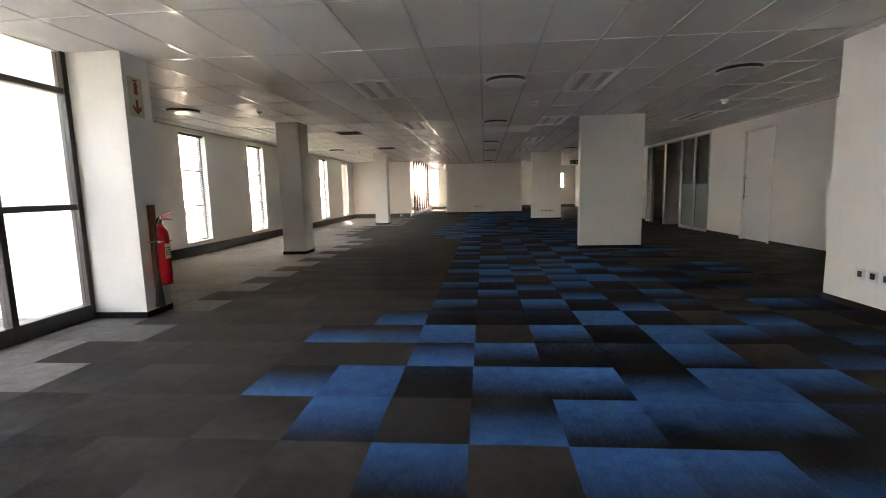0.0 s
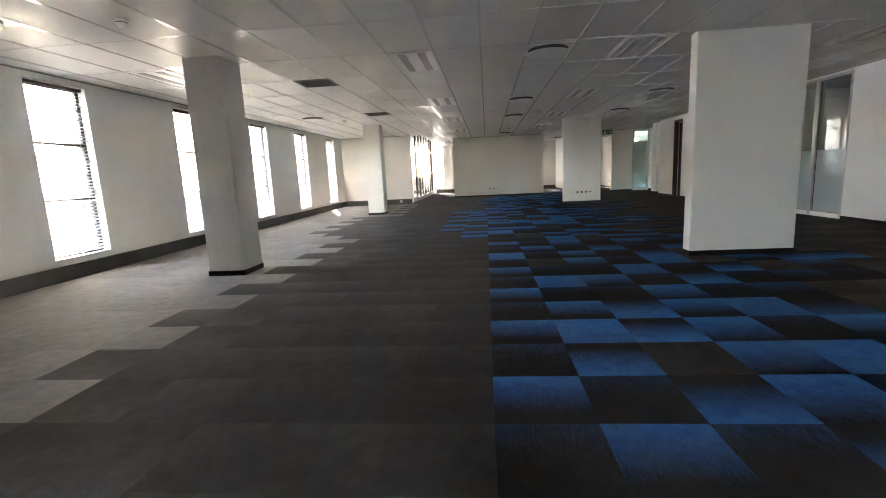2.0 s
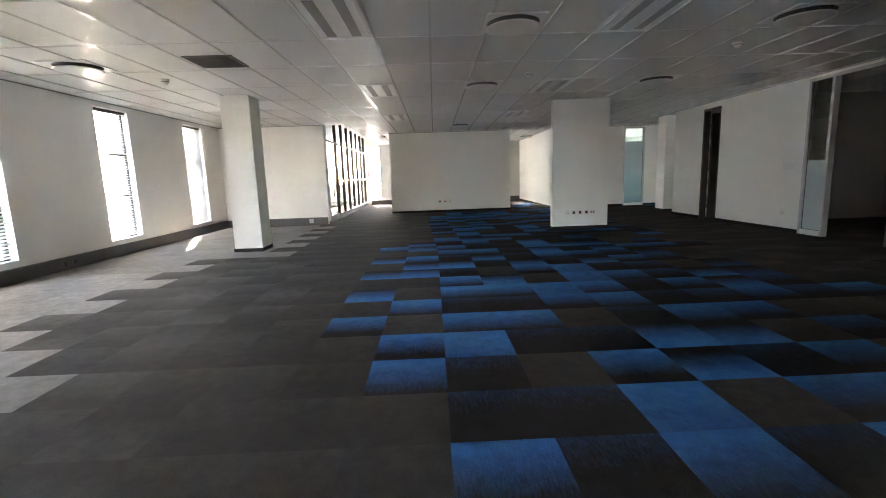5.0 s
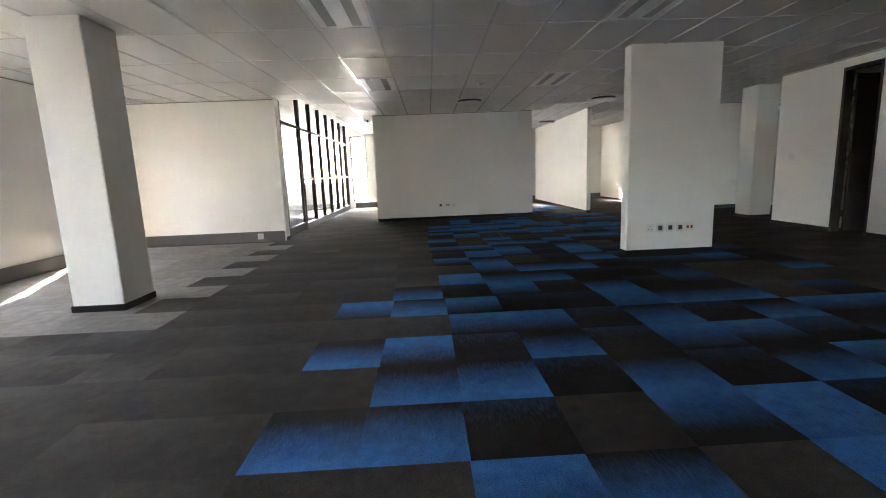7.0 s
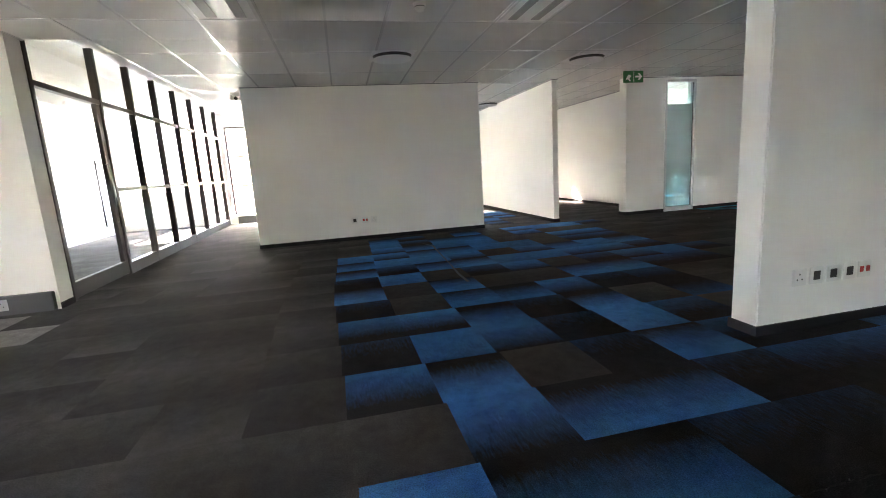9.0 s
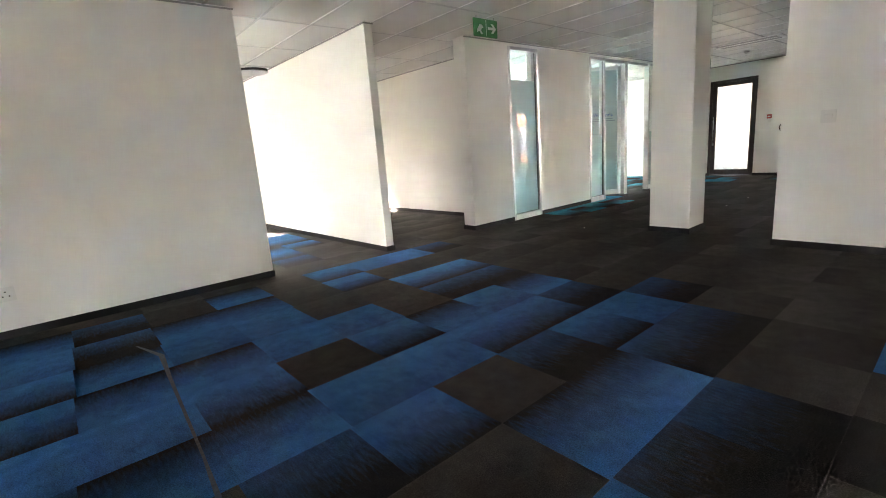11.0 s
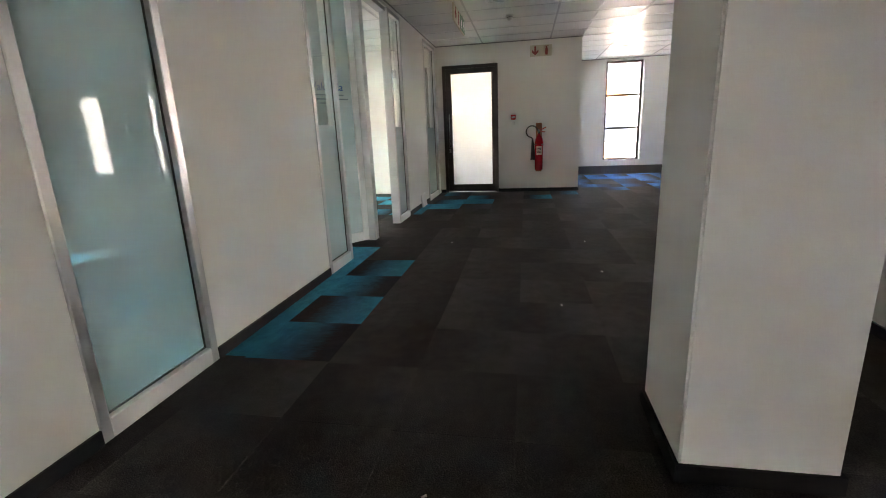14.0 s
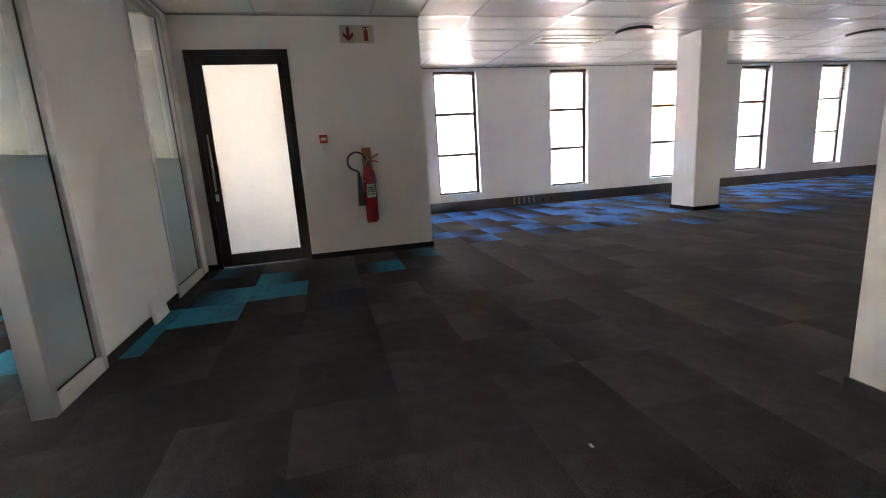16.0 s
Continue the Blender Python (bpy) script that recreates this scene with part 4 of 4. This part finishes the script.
SCRAPS = ((8.27, 19.95, 20), (9.06, 19.57, 80), (6.5, 20.52, 140), (10.06, 20.98, 50), (10.13, 19.58, 10))
for x, y, a in SCRAPS:
    t = thing("paper_scrap", "tiny white scrap of paper on dark carpet", "litter", "scraps on the carpet", pose(x, y, 0.001, 0, 0, a))
    bm = bmesh.new()
    v = [bm.verts.new(p) for p in ((-0.012, -0.005, 0), (0.01, -0.007, 0.002), (0.014, 0.004, 0.004), (-0.006, 0.007, 0.001), (0, 0, 0.006))]
    for q in range(4):
        bm.faces.new((v[q], v[(q + 1) % 4], v[4]))
    part("scrap", bm, WHITE_PLASTIC, t)


# ---- outside ----
structure("ground", boxes((-600, 600, -600, 600, -7.0, -6.8)), ASPHALT, "dark tarred yard far below the windows", "ground")
structure("terrace", boxes((-9.0, -3.16, 19.2, 34, -0.3, -0.02)), CONCRETE, "pale concrete terrace floor", "terrace")
structure("terrace_near", boxes((-9.0, -3.98, -8.0, 0.92, -0.3, -0.02)), CONCRETE, "pale concrete terrace floor", "terrace")
structure("terrace_wall", boxes((-6.16, -5.95, 19.2, 34, -0.3, 3.3)), RENDER, "white rendered terrace wall", "wall")
structure("terrace_wall_near", boxes((-7.4, -7.2, -8.0, 0.92, -0.3, 2.7)), RENDER, "white rendered terrace wall", "wall")
# assumed canopy, added to keep the sun off the terrace and its glazing
structure("added_sun_canopy", boxes((-5.0, -3.17, 19.2, 30, 3.1, 3.3)), RENDER, "white canopy added to shade the terrace", "canopy")
# made-up wall across the terrace end, its height set to limit the sun
structure("terrace_sun_block", boxes((-5.95, -3.3, 28.0, 28.2, -0.3, 1.0)), RENDER, "low white wall added to cut sun on the terrace", "wall")
structure("stairwell_wall", boxes((16.2, 16.4, 19.6, 23.5, -0.3, 1.1)), RENDER, "white rendered parapet behind the exit door", "wall")
structure("stairwell_floor", boxes((14.56, 16.2, 19.6, 23.5, -0.3, -0.02)), CONCRETE, "concrete landing behind the exit door", "floor")


def building(x, y, w, d, h, turn, label, base=-6.8, face=RENDER):
    """White block with storeys of dark windows over orange panels on the side towards the place."""
    t = thing("apartment_building", label, "building", "", pose(x, y, base, 0, 0, turn))
    part("wall", boxes((0, d, -w / 2, w / 2, 0, h)), face, t)
    part("roof", boxes((-0.2, d + 0.2, -w / 2 - 0.2, w / 2 + 0.2, h, h + 0.25)), CONCRETE, t)
    me_w = me_o = None
    n = int(w / 3.2)
    for s in range(int(h / 3.0)):
        for k in range(n):
            yy = -w / 2 + 1.6 + 3.2 * k
            for nm, z0, z1, mm in (("window", 1.2, 2.6, SLATE), ("orange_panel", 0.35, 1.12, ORANGE)):
                me = me_w if nm == "window" else me_o
                if me is None:
                    ob = part(nm, boxes((-0.05, 0.02, -0.6, 0.6, z0, z1)), mm, t)
                    if nm == "window":
                        me_w = ob.data
                    else:
                        me_o = ob.data
                else:
                    ob = new(nm, me)
                    ob.parent = t
                ob.location = (0, yy, 3.0 * s)
    return t


building(30, 12, 34, 10, 15, 0, "white apartment block with orange panels under windows")
building(-24, 8, 30, 8, 9.0, 180, "low pale building across the yard", -6.8, CONCRETE)
building(-22, 45, 24, 8, 7.5, 180, "low pale building across the yard", -6.8, CONCRETE)


def tree(x, y, base, h, seed):
    rnd = random.Random(seed)
    t = thing("tree", "leafy green tree standing in the yard", "tree", "", pose(x, y, base))
    bm = bmesh.new()
    tube(bm, [(0, 0, 0), (0.1, 0.05, h * 0.35), (0, 0.1, h * 0.7)], [0.25, 0.18, 0.08], 10)
    for k in range(7):
        a = rnd.uniform(0, 6.28)
        z = h * rnd.uniform(0.35, 0.65)
        tube(bm, [(0.05, 0.05, z), (math.cos(a) * h * 0.12, math.sin(a) * h * 0.12, z + h * 0.1), (math.cos(a) * h * 0.25, math.sin(a) * h * 0.25, z + h * 0.22)], [0.09, 0.06, 0.02], 6)
    part("trunk", bm, BARK, t)
    bm = bmesh.new()
    for k in range(2600):
        a, b, r = rnd.uniform(0, 6.28), rnd.uniform(-1, 1), rnd.uniform(0.3, 1) ** 0.5
        lump = 0.8 + 0.25 * math.sin(3 * a + seed) * math.cos(4 * b)
        p = Vector((math.cos(a) * (1 - b * b) ** 0.5 * h * 0.34, math.sin(a) * (1 - b * b) ** 0.5 * h * 0.34, b * h * 0.32)) * r * lump + Vector((0, 0, h * 0.68))
        u = Vector((rnd.uniform(-1, 1), rnd.uniform(-1, 1), rnd.uniform(-1, 1))).normalized() * 0.16
        w = u.orthogonal().normalized() * 0.1
        bm.faces.new([bm.verts.new(q) for q in (p - u, p + w, p + u, p - w)])
    part("crown", bm, FOLIAGE, t)


tree(-17, 25, -6.8, 9.0, 3)
tree(-16, 31, -6.8, 8.0, 5)


# ---- carpet tiles ----
structure("floor", boxes((-6.16, 17.79, -6.2, 27.75, -0.3, -0.012)), TRUNK, "floor slab under carpet tiles", "floor")
floor = bpy.data.objects["floor"]
T, TL = 0.5, 0.52
rnd = random.Random(11)
# carpet layout, row by row up the hall: B blue, t blue at the far edge, n blue at the near edge, d charcoal
LAYOUT = ("dnBdBBnB dddBtddB dnnBdBdB ddBdddBd dddtdBdn ddddtdnd dddtdnBd ddddndBB dddtBnBd ddddtBtB dddtddBd ddddBBdB dddtddBd dddddBdB dddBdtdn "
          "ddddtdBd dddtdBdB dddddBdt ddBddtnd ddtBddBn dtdBBddB ddBddtBd dBdBBBBd dddBBdBB dnBddtBd ddnBdndn dnBdndBt dddBBdBd dBBBddBn ddndBdnd "
          "dddBnndd ddddBnnd dddtnddB ddddBBdB dddttndn ddnddBnB dddBddBd dnddndBB dBBnBBdn ddBBnBdB dBdBBndB ddBnBdBB ddtBBnBd").split()


# the rows by the partition, columns from the hall's axis to its far side
NORTH = "dBddBBdd BddBddBB dBBBBtBd BBtdtnBB tBBBBddd tBBBddBB BdnBdtdd BddBdtBB".split()
# teal tiles along the office front and before the exit door
TEAL = {(14, 40): 0, (15, 40): 1, (16, 40): 0, (17, 40): 1, (14, 41): 1, (15, 41): 1, (16, 41): 3, (17, 41): 3, (18, 41): 6,
        (23, 41): 6, (24, 40): 6, (24, 41): 6, (25, 40): 3, (25, 39): 6, (26, 39): 0, (27, 40): 4, (26, 37): 1, (27, 36): 5}
# row lines up the hall, and how far the columns drift sideways there
ROW_LINES = ((-14, -6.602), (0, 0.678), (25, 13.55), (34, 18.27), (38, 20.23), (54, 28.23))
DRIFT = ((-10.0, 0.17), (0.0, 0.267), (13.5, 0.408), (18.27, 0.262), (28.3, 0.56))


def along(steps, v):
    for (a, p), (b, q) in zip(steps, steps[1:]):
        if v <= b:
            break
    return p + (q - p) * (v - a) / (b - a)


def tile_kind(i, j, x, y):
    """Which carpet lies at column i, row j, and how it fades."""
    r, edge, f = rnd.random(), rnd.random(), rnd.random()
    fade = 6 if f < 0.15 else 2 if f < 0.3 else 0 if f < 0.55 else 1 if f < 0.85 else 4
    bound = -2.9 if y < 9.2 else -3.85 if y < 13.8 else -2.95
    if x < bound + (0.25 if j % 2 else -0.25) + 0.3 * (edge - 0.5) and y < 18.9:
        return "grey", 6
    if 14.6 < y < 21.98 and (i < -1 or (i == -1 and y > 20.2)):
        return "dark", (0, 1, 4)[int(3 * f)]
    if 33 <= j <= 40 and 0 <= i <= 8:
        c = NORTH[j - 33][i] if i < 8 else "d"
        return ("dark", 4) if c == "d" and f < 0.6 else ("blue", {"d": 4, "B": (6, 2, 6, 3)[int(4 * f)], "t": 2, "n": 3}[c])
    if y < 21.98:
        if -4 <= i <= 3 and -3 <= j < len(LAYOUT) - 3:
            c = LAYOUT[j + 3][i + 4]
            return ("dark", 4) if c == "d" and r < 0.15 else ("blue", {"d": 7, "B": (2, 2, 3, 6)[int(4 * f)], "t": 0, "n": 1}[c]) if i > -2 or c != "d" else ("dark", 4)
        if j < -3 and -0.8 < x < 2.3 and r < 0.8:
            return "blue", fade
        if 3 < i <= 7 and x < 6.4 and r < 0.75 - 0.1 * (i - 4):
            return "blue", (0, 4, 4, 5, 1, 7)[int(6 * f)]
    if 2.7 < x < 4.1 and 21.87 < y < 25.5 and r < 0.7:
        return "blue", fade
    if x > 14.3 + 1.4 * (edge - 0.5) and y < 19.2 and r < 0.85:
        return "blue", fade
    if (i, j) in TEAL:
        return "teal", TEAL[i, j]
    if y > 22.1 and x > 6.8 and r < 0.5:
        return "teal", fade
    return "dark", (0, 1, 4)[int(3 * f)]


KINDS = {"dark": CHARCOAL, "grey": GREYCARPET, "blue": BLUECARPET, "teal": TEALCARPET}
SPANS = [(-0.25, 0.85), (0.85, -0.25), (-0.06, 0.97), (0.97, -0.06), (-0.2, 0.35), (0.35, -0.2), (0.55, 0.85), (-0.2, 0.12)]
tile_meshes = {}
H, HL = T / 2 - 0.0001, TL / 2 - 0.0001


def tile_mesh(kind, span):
    if (kind, span) not in tile_meshes:
        me = bpy.data.meshes.new("carpet_tile")
        b = 0.0003
        verts = [(-H, -HL, -0.012), (H, -HL, -0.012), (H, HL, -0.012), (-H, HL, -0.012), (-H, -HL, -b), (H, -HL, -b), (H, HL, -b), (-H, HL, -b),
                 (-H + b, -HL + b, 0), (H - b, -HL + b, 0), (H - b, HL - b, 0), (-H + b, HL - b, 0)]
        faces = [(0, 1, 5, 4), (1, 2, 6, 5), (2, 3, 7, 6), (3, 0, 4, 7), (4, 5, 9, 8), (5, 6, 10, 9), (6, 7, 11, 10), (7, 4, 8, 11), (8, 9, 10, 11)]
        me.from_pydata(verts, [], faces)
        uv = me.uv_layers.new()
        lo, hi = SPANS[span]
        for loop in me.loops:
            x, y, _ = verts[loop.vertex_index]
            uv.data[loop.index].uv = (x / T + 0.5, lo + (hi - lo) * (y / TL + 0.5))
        me.materials.append(KINDS[kind])
        tile_meshes[kind, span] = (me, verts, faces)
    return tile_meshes[kind, span]


DUST = mat("chalky_dust", (0.10, 0.12, 0.15), 0.95, grain=0.6, scale=60, big=0.2, spec=0.1)
bm = bmesh.new()
PTS = ((1.17, 18.05, 0.035), (1.17, 18.45, 0.03), (1.215, 19.05, 0.012), (1.27, 20.05, 0.02), (1.3, 20.5, 0.035), (1.2, 20.85, 0.012))
row = [(bm.verts.new((x - w / 2, y, 0.002)), bm.verts.new((x + w / 2, y, 0.002))) for x, y, w in PTS]
for p, q in zip(row, row[1:]):
    bm.faces.new((p[0], p[1], q[1], q[0]))
tagged(finish("carpet_stain", bm, DUST), "pale dusty streak worn into blue carpet", "stain")

rest = {k: ([], [], []) for k in KINDS}
count = 0
for j in range(-14, 54):
    for i in range(-14, 36):
        near_line, far_line = along(ROW_LINES, j), along(ROW_LINES, j + 1)
        y = (near_line + far_line) / 2
        x = along(DRIFT, y) + T * (i + 0.5)
        stretch = (far_line - near_line) / TL
        kind, span = tile_kind(i, j, x, y)
        if x > 17.6 or y > 27.6 or x < -6.1:
            continue
        near = count < 300 and -2.3 < x < 5 and ((-2.5 < y < 12 and -1.3 < x < 2.2) or (14 < y < 21 and x > 0))
        me, verts, faces = tile_mesh(kind, span)
        if near:
            ob = new("carpet_tile", me)
            ob.location = (x, y, 0)
            ob.scale = (1, stretch, 1)
            ob.parent = floor
            count += 1
        else:
            V, F, U = rest[kind]
            n = len(V)
            V.extend((vx + x, vy * stretch + y, vz) for vx, vy, vz in verts)
            F.extend(tuple(q + n for q in f) for f in faces)
            lo, hi = SPANS[span]
            U.extend((verts[q][0] / T + 0.5, lo + (hi - lo) * (verts[q][1] / TL + 0.5)) for f in faces for q in f)
for kind, (V, F, U) in rest.items():
    if not V:
        continue
    me = bpy.data.meshes.new("carpet_tiles")
    me.from_pydata(V, [], F)
    uv = me.uv_layers.new()
    uv.data.foreach_set("uv", [c for q in U for c in q])
    me.materials.append(KINDS[kind])
    ob = new("carpet_tiles", me)
    ob.parent = floor
    tagged(ob, {"dark": "charcoal carpet tiles", "grey": "pale grey carpet tiles", "blue": "blue carpet tiles fading to black", "teal": "teal carpet tiles fading to black"}[kind], "", "", "stuff")
